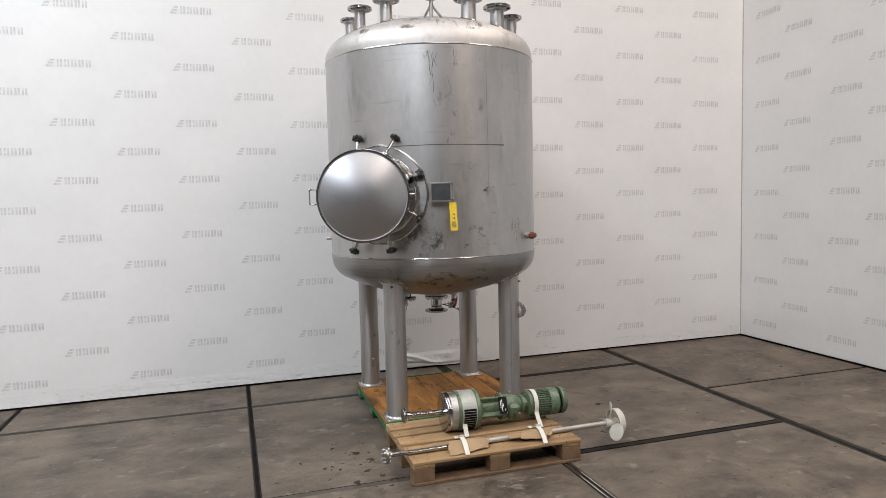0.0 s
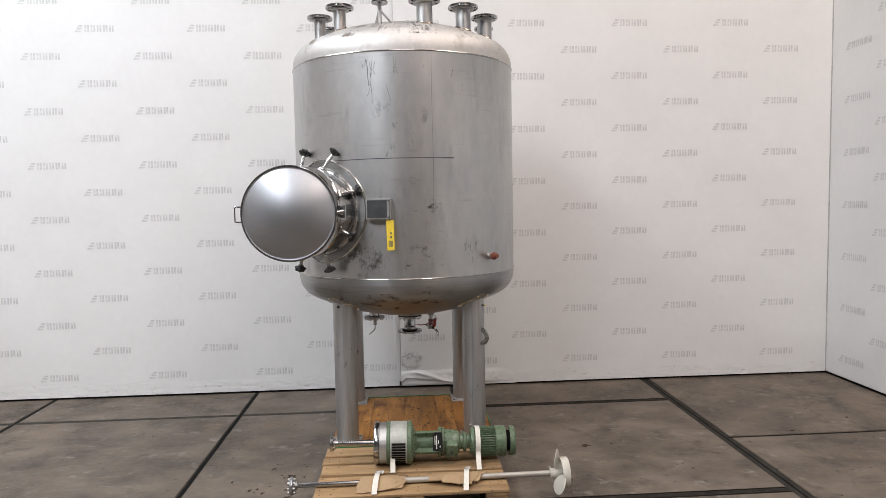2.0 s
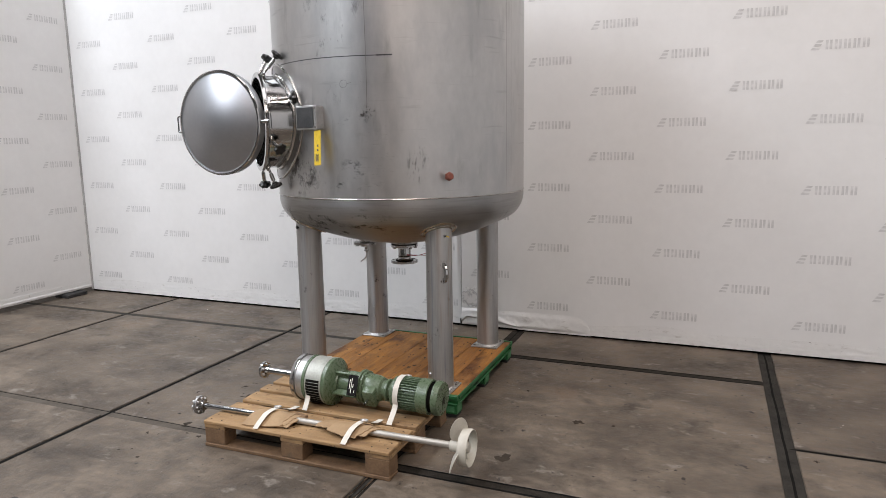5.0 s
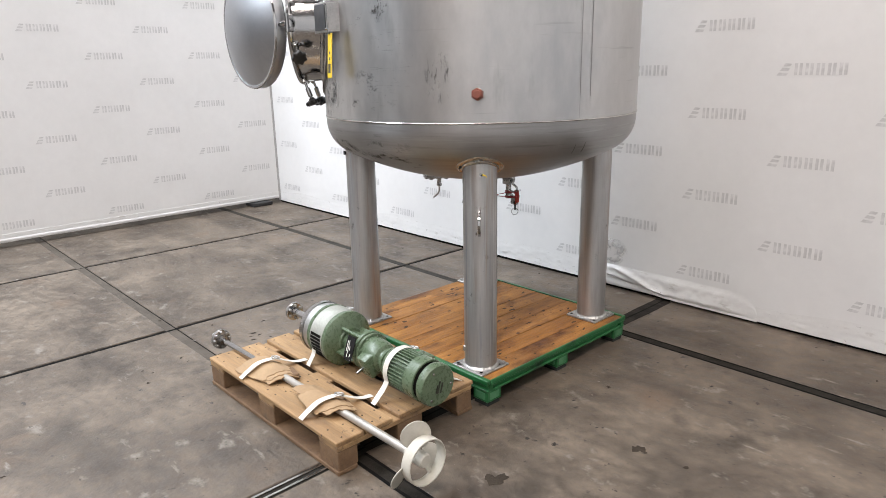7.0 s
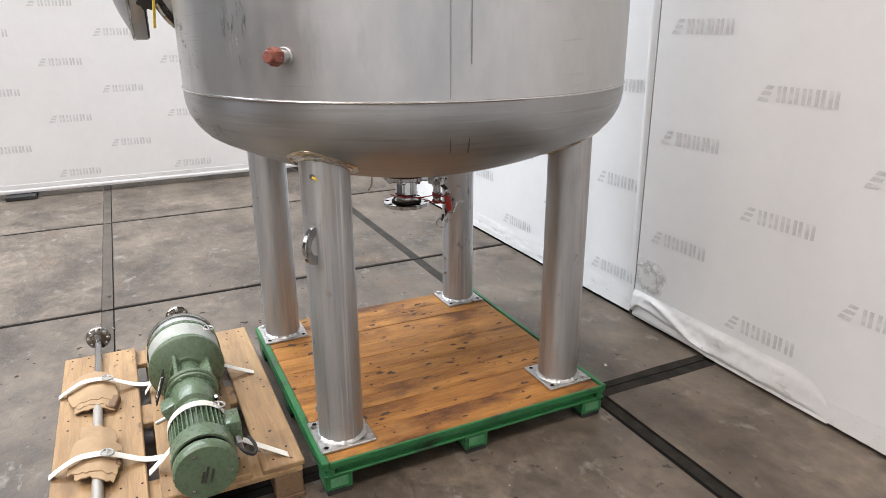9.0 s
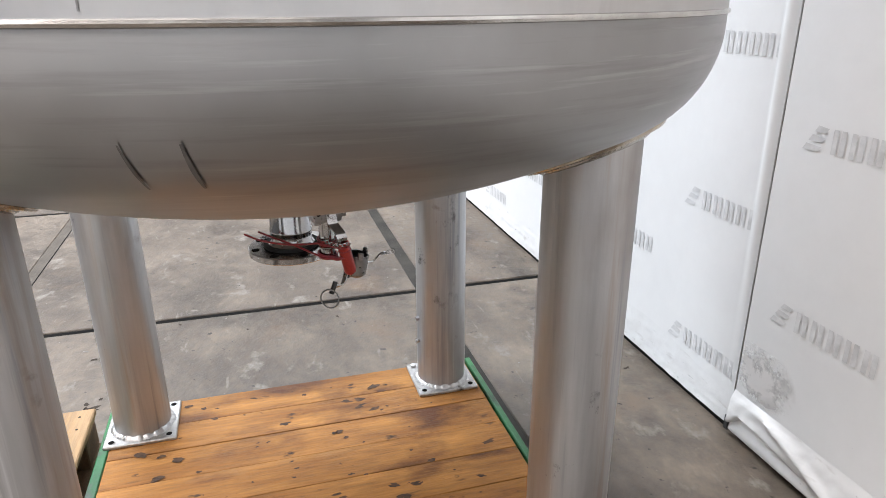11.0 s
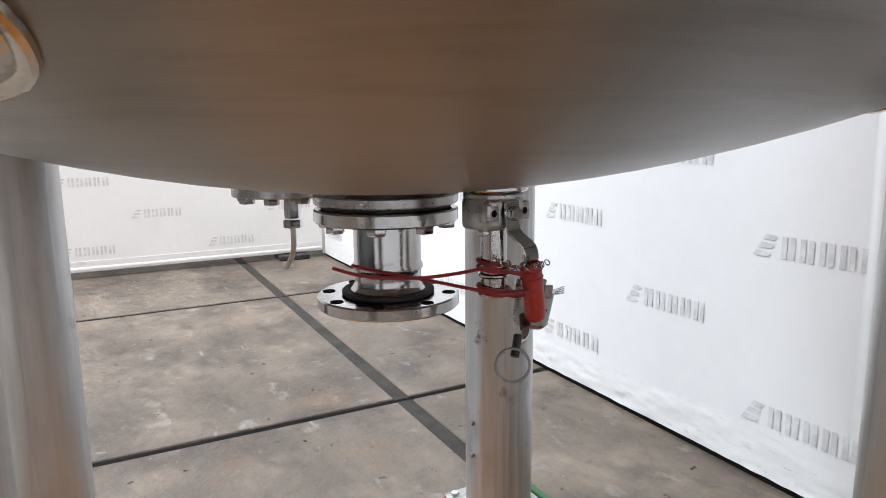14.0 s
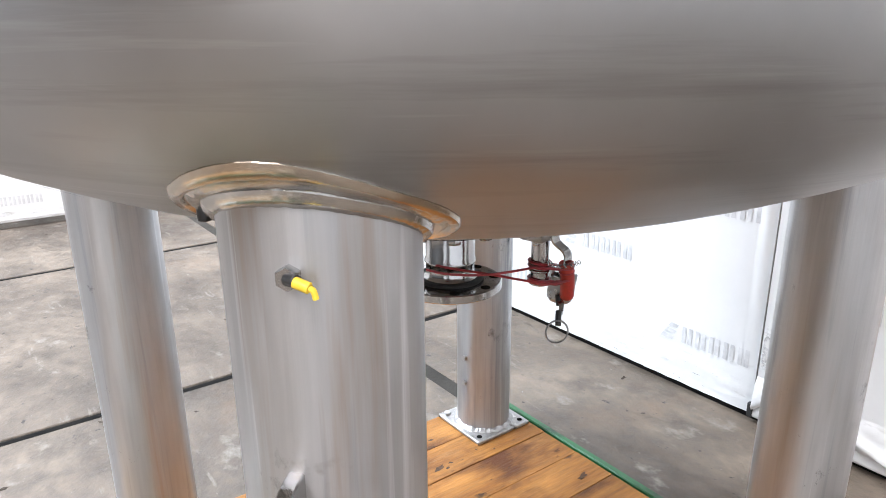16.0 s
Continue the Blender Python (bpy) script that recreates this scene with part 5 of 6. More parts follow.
# knots, burns and dents in the planks
flecks = bmesh.new()
rnd = random.Random(21)
for _ in range(150):
    x, y = rnd.uniform(PX0 + 0.04, PX1 - 0.04), rnd.uniform(PY0 + 0.05, PY1 - 0.05)
    r = rnd.choice((0.003, 0.004, 0.005, 0.007, 0.010, 0.015))
    el, k, ro = rnd.uniform(0.35, 0.9), 12, rnd.uniform(-0.4, 0.4)
    vs = []
    for i in range(k):
        a = math.tau * i / k
        q = r * (1 + 0.8 * noise.noise(Vector((math.cos(a) * 1.8 + x * 31, math.sin(a) * 1.8 + y * 17, r * 90))))
        u, v = q * el * math.cos(a), q * 1.25 * math.sin(a)
        vs.append(flecks.verts.new((x + u * math.cos(ro) - v * math.sin(ro), y + u * math.sin(ro) + v * math.cos(ro), DECK + 0.0014)))
    flecks.faces.new(vs)
tagged(part("dirt", flecks, M["burn"], plat, "dark knots and dents in the planks", smooth=False), kind="stuff")

# ---- wooden pallet ----
QX0, QX1, QY0, QY1 = 0.943, 2.137, 3.846, 4.642
QT = 0.157
pal = thing("wooden_pallet", ((QX0 + QX1) / 2, (QY0 + QY1) / 2, 0), "worn pine pallet on the concrete floor carrying the agitator parts", "pallet")


def board(x0, x1, y0, y1, z0, z1, mat, tilt=0.0):
    cx, cy, cz = (x0 + x1) / 2, (y0 + y1) / 2, (z0 + z1) / 2
    ob = part("board" if mat == "pallet" or z1 < 0.03 else "block", box(x0 - cx, x1 - cx, y0 - cy, y1 - cy, z0 - cz, z1 - cz, 0.004), M[mat], pal)
    ob.matrix_basis = Matrix.Translation((cx, cy, cz)) @ Matrix.Rotation(radians(tilt), 4, "Z")
    return ob


cy0 = QY0
for wd, gap, tilt, e in ((0.145, 0.003, 0, 0), (0.145, 0.038, 0.15, 0.004), (0.145, 0.038, -0.2, 0.006), (0.1, 0.034, 0.2, -0.004), (0.145, 0, 0, 0.002)):
    board(QX0 + e, QX1 + e / 2, cy0, cy0 + wd, QT - 0.022, QT, "pallet", tilt)
    cy0 += wd + gap + 0.002
# blocks and bottom boards take the wood with shade in its colour
for cx in (QX0 + 0.0725, (QX0 + QX1) / 2, QX1 - 0.0725):
    ob = board(cx - 0.0725, cx + 0.0725, QY0 + 0.004, QY1 - 0.004, QT - 0.046, QT - 0.022, "pallet")
    for by0, bw in ((QY0 + 0.005, 0.1), ((QY0 + QY1) / 2 - 0.0725, 0.145), (QY1 - 0.105, 0.1)):
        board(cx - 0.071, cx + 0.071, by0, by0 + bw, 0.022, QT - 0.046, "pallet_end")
for by0, bw in ((QY0, 0.1), ((QY0 + QY1) / 2 - 0.0725, 0.145), (QY1 - 0.1, 0.1)):
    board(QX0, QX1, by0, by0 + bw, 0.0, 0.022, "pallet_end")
nails = bmesh.new()
rnd = random.Random(4)
for cx in (QX0 + 0.0725, (QX0 + QX1) / 2, QX1 - 0.0725):
    for yy in (0.04, 0.1, 0.22, 0.27, 0.36, 0.44, 0.55, 0.6, 0.7, 0.76):
        for s in (-1, 1):
            lathe([(0, 0.0012), (0.0042, 0.0008), (0.005, -0.002)], 8, Matrix.Translation((cx + s * 0.035 + rnd.uniform(-0.01, 0.01), QY0 + yy + rnd.uniform(-0.01, 0.01), QT)), nails)
tagged(part("nails", nails, M["tar"], pal), kind="stuff")

# ---- agitator drive lying on the pallet ----
DA, DB = Vector((1.006, 4.34, 0.304)), Vector((2.263, 4.319, 0.284))
drive = thing("agitator_drive", (1.5, 4.35, QT), "grey-green geared agitator motor lying on a wooden pallet", "gear motor")
dd = (DB - DA).normalized()
SIZE = 0.965


def at(x):
    """A point on the drive's axis by its distance from the shaft end."""
    return DA + dd * x * SIZE


DMX = frame_to(DA, DB) @ Matrix.Scale(SIZE, 4)
dside = DMX.to_3x3() @ Vector((1, 0, 0))
if abs(dside.z) > 0.5:
    dup, dside = dside, DMX.to_3x3() @ Vector((0, 1, 0))
else:
    dup = DMX.to_3x3() @ Vector((0, 1, 0))
if dup.z < 0:
    dup = -dup
if dside.y > 0:
    dside = -dside   # towards the pallet's open side


def turned(profile, n=56):
    return lathe(profile, n, DMX)


part("shaft_stub", turned([(0, 0), (0.021, 0), (0.021, 0.33), (0, 0.33)]), M["bright"], drive, "polished shaft")
fl = part("shaft_flange", turned([(0, -0.004), (0.05, -0.004), (0.054, 0.0), (0.054, 0.014), (0.05, 0.018), (0.026, 0.02), (0.024, 0.05), (0, 0.05)]), M["bright"], drive)
for i in range(6):
    a = math.tau * i / 6
    part("bolt", hexnut(DMX @ Vector((0.04 * math.cos(a), 0.04 * math.sin(a), 0.016)), dd, 0.008, 0.012), M["dull"], fl)
part("mounting_flange", turned([(0, 0.3), (0.128, 0.3), (0.142, 0.304), (0.146, 0.31), (0.146, 0.335), (0.12, 0.34), (0, 0.34)]), M["bright"], drive, "machined steel mounting flange")
part("seal_ring", turned([(0, 0.338), (0.137, 0.338), (0.14, 0.342), (0.14, 0.392), (0, 0.392)]), M["dull"], drive)
drum = part("lantern_drum", turned([(0, 0.39), (0.146, 0.39), (0.149, 0.394), (0.149, 0.41), (0.144, 0.414), (0.144, 0.53), (0.149, 0.534), (0.149, 0.556), (0.144, 0.562), (0.112, 0.575),
                                    (0.075, 0.59), (0.07, 0.6), (0, 0.6)], 72), M["machine"], drive, "wide green lantern housing with a grille")
part("guard_band", turned([(0.1445, 0.415), (0.1465, 0.417), (0.1465, 0.527), (0.1445, 0.529)], 72), M["guard"], drum, "grey perforated guard band")
for i in range(48):
    a = math.tau * i / 48
    if (DMX.to_3x3() @ Vector((-math.sin(a), math.cos(a), 0))).z < 0.3:
        part("grille_slot", box(-0.0078, 0.0078, -0.002, 0.0022, 0.425, 0.52, 0.001, m=DMX @ Matrix.Rotation(a, 4, "Z") @ Matrix.Translation((0, 0.1455, 0))), M["black"], drum)
part("lantern", turned([(0.055, 0.585), (0.058, 0.6), (0.058, 0.74), (0.07, 0.75), (0, 0.75)]), M["machine"], drive)
for i in range(4):
    part("lantern_rib", box(-0.008, 0.008, 0.04, 0.098, 0.578, 0.75, 0.003, m=DMX @ Matrix.Rotation(math.tau * i / 4 + 0.5, 4, "Z")), M["machine"], drive)
for x, r, h in ((0.745, 0.102, 0.02), (0.77, 0.098, 0.016)):
    c = part("case_flange", turned([(0, x), (r - 0.003, x), (r, x + 0.003), (r, x + h - 0.003), (r - 0.003, x + h), (0, x + h)]), M["machine"], drive)
    for i in range(8):
        a = math.tau * (i + 0.5) / 8
        part("bolt", hexnut(DMX @ Vector(((r - 0.014) * math.cos(a), (r - 0.014) * math.sin(a), x + h)), dd, 0.008, 0.008), M["machine"], c)
case = part("gear_case", turned([(0, 0.78), (0.08, 0.78), (0.084, 0.79), (0.08, 0.86), (0.07, 0.89), (0.055, 0.9), (0.05, 0.93), (0, 0.93)], 40), M["machine"], drive)
part("case_foot", box(-0.06, 0.06, 0.0, 0.105, 0.8, 0.88, 0.012, m=DMX @ Matrix.Rotation(math.atan2(dside.z, 1) + 0.4, 4, "Z"), seg=2), M["machine"], case)
part("breather", rod(at(0.835) + dside * 0.07 - dup * 0.03, at(0.835) + dside * 0.14 - dup * 0.055, 0.008), M["bright"], case)
part("oil_plug", hexnut(at(0.87) - dside * 0.075 + dup * 0.02, -dside, 0.012, 0.02), M["bright"], case)
plate_x = dd
ny = (dside * 0.94 + dup * 0.34).normalized()
nz = plate_x.cross(ny)
o = at(0.74) + ny * 0.112
npm = Matrix(((plate_x.x, ny.x, nz.x, o.x), (plate_x.y, ny.y, nz.y, o.y), (plate_x.z, ny.z, nz.z, o.z), (0, 0, 0, 1)))
npl = part("nameplate", box(-0.032, 0.032, -0.002, 0.002, -0.06, 0.06, 0.001, m=npm), M["label"], drive, "black rating plate with pale print")
for k, (a, b) in enumerate(((-0.035, 0.02), (-0.04, 0.045), (-0.01, 0.012), (0.025, 0.04))):
    part("print_bar", box(-0.02 + 0.011 * k, -0.016 + 0.011 * k, 0.0022, 0.003, a, b, m=npm), M["pale"], npl)
for sx_ in (-0.026, 0.026):
    for sz_ in (-0.053, 0.053):
        part("screw", rod(npm @ Vector((sx_, 0.001, sz_)), npm @ Vector((sx_, 0.004, sz_)), 0.003), M["bright"], npl)
part("motor_neck", turned([(0, 0.92), (0.062, 0.92), (0.068, 0.925), (0.068, 0.94), (0.05, 0.945), (0.05, 0.965), (0.09, 0.975), (0.094, 0.985), (0.094, 1.0), (0, 1.0)]), M["machine"], drive)
motor = part("motor_body", turned([(0, 0.99), (0.084, 0.99), (0.084, 1.15), (0, 1.15)]), M["machine"], drive, "finned green motor body")
for i in range(36):
    a = math.tau * i / 36
    part("fin", box(-0.0022, 0.0022, 0.08, 0.101, 0.995, 1.148, 0.0008, m=DMX @ Matrix.Rotation(a, 4, "Z")), M["machine"], motor)
part("fan_cover", turned([(0, 1.145), (0.099, 1.145), (0.104, 1.15), (0.104, 1.214), (0.101, 1.218), (0.094, 1.218), (0.094, 1.206), (0, 1.206)]), M["machine"], drive)
part("fan_gap", turned([(0, 1.2065), (0.09, 1.2065), (0.09, 1.212), (0.07, 1.22), (0.07, 1.262), (0, 1.262)]), M["black"], drive)
cover = part("rain_cap", turned([(0, 1.258), (0.098, 1.244), (0.102, 1.245), (0.103, 1.25), (0.102, 1.276), (0.096, 1.284), (0.06, 1.287), (0, 1.288)]), M["machine"], drive, "round green rain cap with a worn sticker")
for i in range(3):
    a = math.tau * i / 3 + 0.4
    part("cap_screw", rod(DMX @ Vector((0.075 * math.cos(a), 0.075 * math.sin(a), 1.284)), DMX @ Vector((0.075 * math.cos(a), 0.075 * math.sin(a), 1.29)), 0.006), M["bright"], cover)
for k, (u, v, wd, hh) in enumerate(((-0.016, -0.012, 0.008, 0.05), (0.0, -0.005, 0.007, 0.06), (0.013, -0.012, 0.007, 0.042))):
    c = at(1.2895) + dside * u + dup * v
    mm2 = Matrix(((dside.x, dd.x, dup.x, c.x), (dside.y, dd.y, dup.y, c.y), (dside.z, dd.z, dup.z, c.z), (0, 0, 0, 1)))
    part("worn_mark", box(-wd / 2, wd / 2, -0.0006, 0.0006, -hh / 2, hh / 2, m=mm2 @ Matrix.Rotation(radians(-16), 4, "Y")), M["tar"], cover)
tb = at(1.06) - dside * 0.115 + dup * 0.005
tbm = Matrix(((dd.x, -dside.x, dup.x, tb.x), (dd.y, -dside.y, dup.y, tb.y), (dd.z, -dside.z, dup.z, tb.z), (0, 0, 0, 1)))
term = part("terminal_box", box(-0.046, 0.046, -0.03, 0.024, -0.042, 0.042, 0.006, m=tbm, seg=2), M["machine"], drive, "green terminal box with a black cable")
part("gland", rod(tbm @ Vector((0.05, 0.005, -0.02)), tbm @ Vector((0.085, 0.005, -0.025)), 0.012), M["dull"], term)
part("cable", tube([tbm @ Vector((0.08, 0.005, -0.025)), tbm @ Vector((0.13, 0.01, -0.02)), tbm @ Vector((0.12, 0.05, -0.06)), tbm @ Vector((0.03, 0.07, -0.085)), tbm @ Vector((-0.04, 0.05, -0.09))], 0.006), M["rubber"], term)

# ---- agitator shaft with its propeller ----
SY, SZ = 3.984, 0.177
ash = thing("agitator_shaft", (1.6, SY, QT), "long steel agitator shaft with a cream propeller, strapped on the pallet", "agitator shaft")
sm = frame_to((0.788, SY, SZ), (2.488, SY + 0.014, SZ + 0.004))
part("bright_end", lathe([(0, 0.02), (0.0145, 0.02), (0.0145, 0.5), (0, 0.5)], 32, sm), M["bright"], ash)
part("rod", lathe([(0, 0.48), (0.0165, 0.48), (0.0175, 0.485), (0.0175, 1.68), (0, 1.68)], 32, sm), M["shaft"], ash, "grey coated shaft")
cf = part("coupling_flange", lathe([(0, 0), (0.05, 0), (0.055, 0.004), (0.055, 0.018), (0.05, 0.022), (0.028, 0.022), (0.026, 0.045), (0, 0.045)], 40, sm), M["cast"], ash)
for i in range(8):
    a = math.tau * i / 8
    part("bolt", rod(sm @ Vector((0.042 * math.cos(a), 0.042 * math.sin(a), -0.012)), sm @ Vector((0.042 * math.cos(a), 0.042 * math.sin(a), 0.034)), 0.0085, 10), M["dull"], cf)
hub = part("propeller_hub", lathe([(0, 1.63), (0.028, 1.63), (0.03, 1.635), (0.03, 1.72), (0.024, 1.73), (0, 1.73)], 32, sm), M["prop"], ash)
part("propeller_ring", lathe([(0.09, 1.695), (0.094, 1.695), (0.096, 1.7), (0.096, 1.738), (0.094, 1.743), (0.09, 1.743)], 56, sm, closed=True), M["prop"], hub, "cream steel ring round the blades")
PITCH = -28.0
upward = sm.to_3x3().inverted() @ Vector((0, 0, 1))
a0 = math.atan2(upward.y, upward.x)
for i in range(3):
    a = math.tau * i / 3 + a0
    bm = bmesh.new()
    lathe([(0, -0.0025), (0.06, -0.0025), (0.062, 0.0), (0.06, 0.0025), (0, 0.0025)], 36, None, bm)
    for v in bm.verts:
        v.co.z += 2.2 * v.co.x * v.co.y        # a slight twist
    bm.transform(sm @ Matrix.Rotation(a, 4, "Z") @ Matrix.Translation((0.09, 0, 1.675)) @ Matrix.Rotation(radians(PITCH), 4, "X"))
    part("propeller_blade", bm, M["prop"], hub, "round flat blade")

# ---- packing: cardboard, wedges and straps ----
def crumpled(cx, cy, sx_, sy_, z, seed, lift, name, label, droop=0.02, rot=0.0, layers=1):
    """Bent, torn cardboard draped over the shaft; further layers show their ragged ends at one side."""
    rnd = random.Random(seed)
    bm = bmesh.new()
    nx, ny_ = 18, 12
    for k in range(layers):
        sx2, sy2 = sx_ * (1 - 0.12 * k), sy_ * (0.8 if k else 1.0)
        ox, oy = 0.035 * k + (0.01 if k else 0), rnd.uniform(-0.012, 0.012) * k
        grid, low = [], []
        for i in range(nx + 1):
            row, row2 = [], []
            for j in range(ny_ + 1):
                u, v = i / nx * 2 - 1, j / ny_ * 2 - 1
                torn = 0.022 * (noise.noise(Vector((v * 4, seed + k, 0))) + 0.5 * noise.noise(Vector((v * 13, seed + k, 2)))) if u > 0 else 0.015 * noise.noise(Vector((v * 4, seed, 5)))
                x0_, y0_ = sx2 * u * (1 - 0.06 * v * v) + 0.03 * v + torn * abs(u) ** 3 + ox, sy2 * v * (1 - 0.08 * u * u) + 0.008 * noise.noise(Vector((u * 4, seed + k, 7))) * v + oy
                x, y = cx + x0_ * math.cos(rot) - y0_ * math.sin(rot), cy + y0_ * math.cos(rot) + x0_ * math.sin(rot)
                d = y - SY
                h = min(lift, lift * max(0.04, 1.25 - abs(d) / 0.1)) - droop * 0.4 * max(0, abs(u) - 0.7) + noise.noise(Vector((x * 7, y * 7, seed))) * 0.002
                zz = max(z + 0.003, z + h - 0.006 * k)
                row.append(bm.verts.new((x, y, zz + 0.004)))
                row2.append(bm.verts.new((x, y, zz)))
            grid.append(row), low.append(row2)
        for g, flip in ((grid, False), (low, True)):
            for i in range(nx):
                for j in range(ny_):
                    f = (g[i][j], g[i + 1][j], g[i + 1][j + 1], g[i][j + 1])
                    bm.faces.new(f[::-1] if flip else f)
        rim = [(i, 0) for i in range(nx)] + [(nx, j) for j in range(ny_)] + [(i, ny_) for i in range(nx, 0, -1)] + [(0, j) for j in range(ny_, 0, -1)]
        for (a, b), (c, d2) in zip(rim, rim[1:] + rim[:1]):
            bm.faces.new((grid[a][b], low[a][b], low[c][d2], grid[c][d2]))
    return tagged(link(name, bm, M["card"], sharp=50), label, "cardboard", "cardboard packing")


crumpled(1.335, 3.965, 0.125, 0.088, QT, 3, 0.046, "cardboard_sheet", "brown cardboard sheet bent over the shaft under a strap", 0.03, 0.12, 3)
crumpled(1.855, 3.985, 0.1, 0.085, QT, 8, 0.048, "cardboard_sheet", "folded brown cardboard over the shaft under a strap", 0.02, -0.1, 2)
crumpled(1.735, 3.995, 0.07, 0.06, QT, 11, 0.042, "cardboard_sheet", "thin brown cardboard strip round the shaft", 0.01, 0.0)
for cx, cy, rot in ((1.43, 3.955, 20), (1.47, 4.035, -12), (1.885, 3.955, 14), (1.885, 4.04, 0)):
    wdg = link("wooden_wedge", box(-0.045, 0.045, -0.028, 0.028, -0.016, 0.016, 0.004), M["pallet_end"])
    wdg.matrix_basis = pose(cx, cy, QT + 0.016, 0, 0, rot)
    tagged(wdg, "small offcut of wood wedging the shaft", "wedge", "wedges beside the shaft")


def strap(name, points, wide, label, buckle=None, width=0.032):
    st = thing(name, points[0], label, "strap", "lashing straps")
    part("webbing", ribbon(points, wide, width), M["strap"], st)
    if buckle is not None:
        b = Vector(buckle)
        part("buckle", torus(b, (0, 0.2, 1), 0.02, 0.0035, 20, 6), M["dull"], st, "wire buckle")
        part("buckle_bar", rod(b - Vector((0.02, 0, 0)), b + Vector((0.02, 0, 0)), 0.003), M["dull"], st)
    return st


XW = (1, 0, 0)
for x_front, x_back, rise, label in ((1.31, 1.345, 0.0, "white woven strap over the cardboard and shaft"), (1.868, 1.91, 0.002, "white woven strap over the folded cardboard and shaft")):
    line = [(x_front + (x_back - x_front) * (y - 3.842) / 0.35, y, QT + h + (rise if h > 0.02 else 0)) for y, h in
            ((3.842, 0.006), (3.875, 0.028), (3.93, 0.06), (3.975, 0.064), (4.025, 0.062), (4.08, 0.034), (4.14, 0.006), (4.2, 0.003))]
    strap("lashing_strap", line, XW, label, (x_back - 0.012, 4.03, QT + 0.066 + rise))


def over(x, r, lead_in, lead_out, label, buckle):
    pts = [Vector(lead_in)]
    c = at(x)
    for k in range(13):
        a = radians(-30 + 240 * k / 12)
        pts.append(c + (-dside) * -math.cos(a) * r + dup * math.sin(a) * r)
    pts.append(Vector(lead_out))
    b = c - dside * r * 0.75 + dup * r * 0.75 if buckle else None
    return strap("lashing_strap", pts, dd, label, b)


over(0.432, 0.146, (1.42, 4.162, QT + 0.003), (1.44, 4.6, QT + 0.003), "white woven strap over the green lantern housing", True)
over(1.02, 0.1045, (1.985, 4.15, QT + 0.003), (2.09, 4.6, QT + 0.003), "white woven strap over the motor", True)

# ---- folds beside the seam ----
for fx, fw, fh in ((SEAM - 0.05, 0.034, 0.014),):
    bm = bmesh.new()
    cols = []
    for i in range(15):
        u = i / 7 - 1
        lift = fh * (0.5 + 0.5 * math.cos(math.pi * u))
        cols.append([bm.verts.new((fx + fw * u + 0.012 * math.sin(1.3 * z + fx), BACK - 0.0012 - lift * min(1.0, (z - 0.2) / 0.7) * (0.55 + 0.45 * math.sin(1.1 * z + 9 * fx)), z)) for z in [0.2 + (WALL_TOP - 0.22) * j / 40 for j in range(41)]])
    for a, b in zip(cols, cols[1:]):
        for j in range(40):
            bm.faces.new((a[j], b[j], b[j + 1], a[j + 1]))
    tagged(link("trim_fold", bm, M["tarp"], sharp=80), "upright fold in the white tarpaulin", "fold", kind="structure")

# ---- rumpled hem of the tarpaulin: a slack flap over the foot strip, its lower edge lifted beside the seam ----
bm = bmesh.new()
nx = 120
rows_ = []
for i in range(nx + 1):
    u = i / nx
    x = SEAM + 0.004 + 1.2 * u
    lip = 0.032 + 0.068 * min(1.0, (u + 0.02) / 0.06) * max(0.0, 1 - max(0.0, u - 0.06) / 0.4) ** 0.8 + 0.004 * noise.noise(Vector((x * 9, 1, 5)))
    round_end = math.sqrt(max(0.0, 1 - max(0.0, (u - 0.86) / 0.14) ** 2))
    topz = max(lip + 0.012, lip + (0.182 + 0.012 * noise.noise(Vector((x * 4, 0, 3))) - lip) * round_end)
    stand = 0.004 + 0.013 * max(0.0, 1 - u / 0.5)           # how far the flap's lower edge stands off
    row = []
    for d, z in ((0.001, 0.0225), (0.006, 0.028), (0.007, lip * 0.55), (0.003, lip - 0.004), (stand * 0.6, lip - 0.001), (stand, lip + 0.003)):
        row.append(bm.verts.new((x, BACK - 0.019 - d, z)))
    for k in range(1, 12):
        v = k / 11
        z = lip + 0.003 + (topz - lip - 0.003) * v
        ridge = 0.013 * math.exp(-((z - (0.2 - 0.34 * (x - SEAM - 0.06))) / 0.016) ** 2) * (1 if u < 0.5 else 0)
        crease = 0.011 * abs(noise.noise(Vector((x * 6, z * 9, 2)))) + 0.006 * abs(noise.noise(Vector((x * 19 + 8 * z, z * 24, 7))))
        fade = min(1.0, 3.5 * (1 - v)) * min(1.0, 0.25 + 4 * (1 - u))
        row.append(bm.verts.new((x, BACK - 0.0195 - max(0.0003, ((stand * (1 - v) + 0.004) + crease + ridge) * fade), z)))
    rows_.append(row)
for a, b in zip(rows_, rows_[1:]):
    for j in range(len(a) - 1):
        bm.faces.new((a[j], b[j], b[j + 1], a[j + 1]))
tagged(link("trim_hem", bm, M["tarp_dirty"], sharp=50), "rumpled dirty hem of the white tarpaulin", "hem", kind="structure")
bm = add(bmesh.new(), [(1.48, 0, 0.19), (1.72, 0, 0.19), (1.72, 0, 0.38), (1.48, 0, 0.38)], [(0, 1, 2, 3)])
stain = link("trim_stain", bm, smear("brown_smudge", (0.63, 0.617, 0.603), 0.0, 0.7, (1.57, 0, 0.285), (0.15, 1, 0.11), 9, 0.4), smooth=False)
stain.matrix_basis = Matrix.Translation((0, BACK - 0.0225, 0))
tagged(stain, "brownish smudge on the tarpaulin beside the seam", "stain", kind="structure")
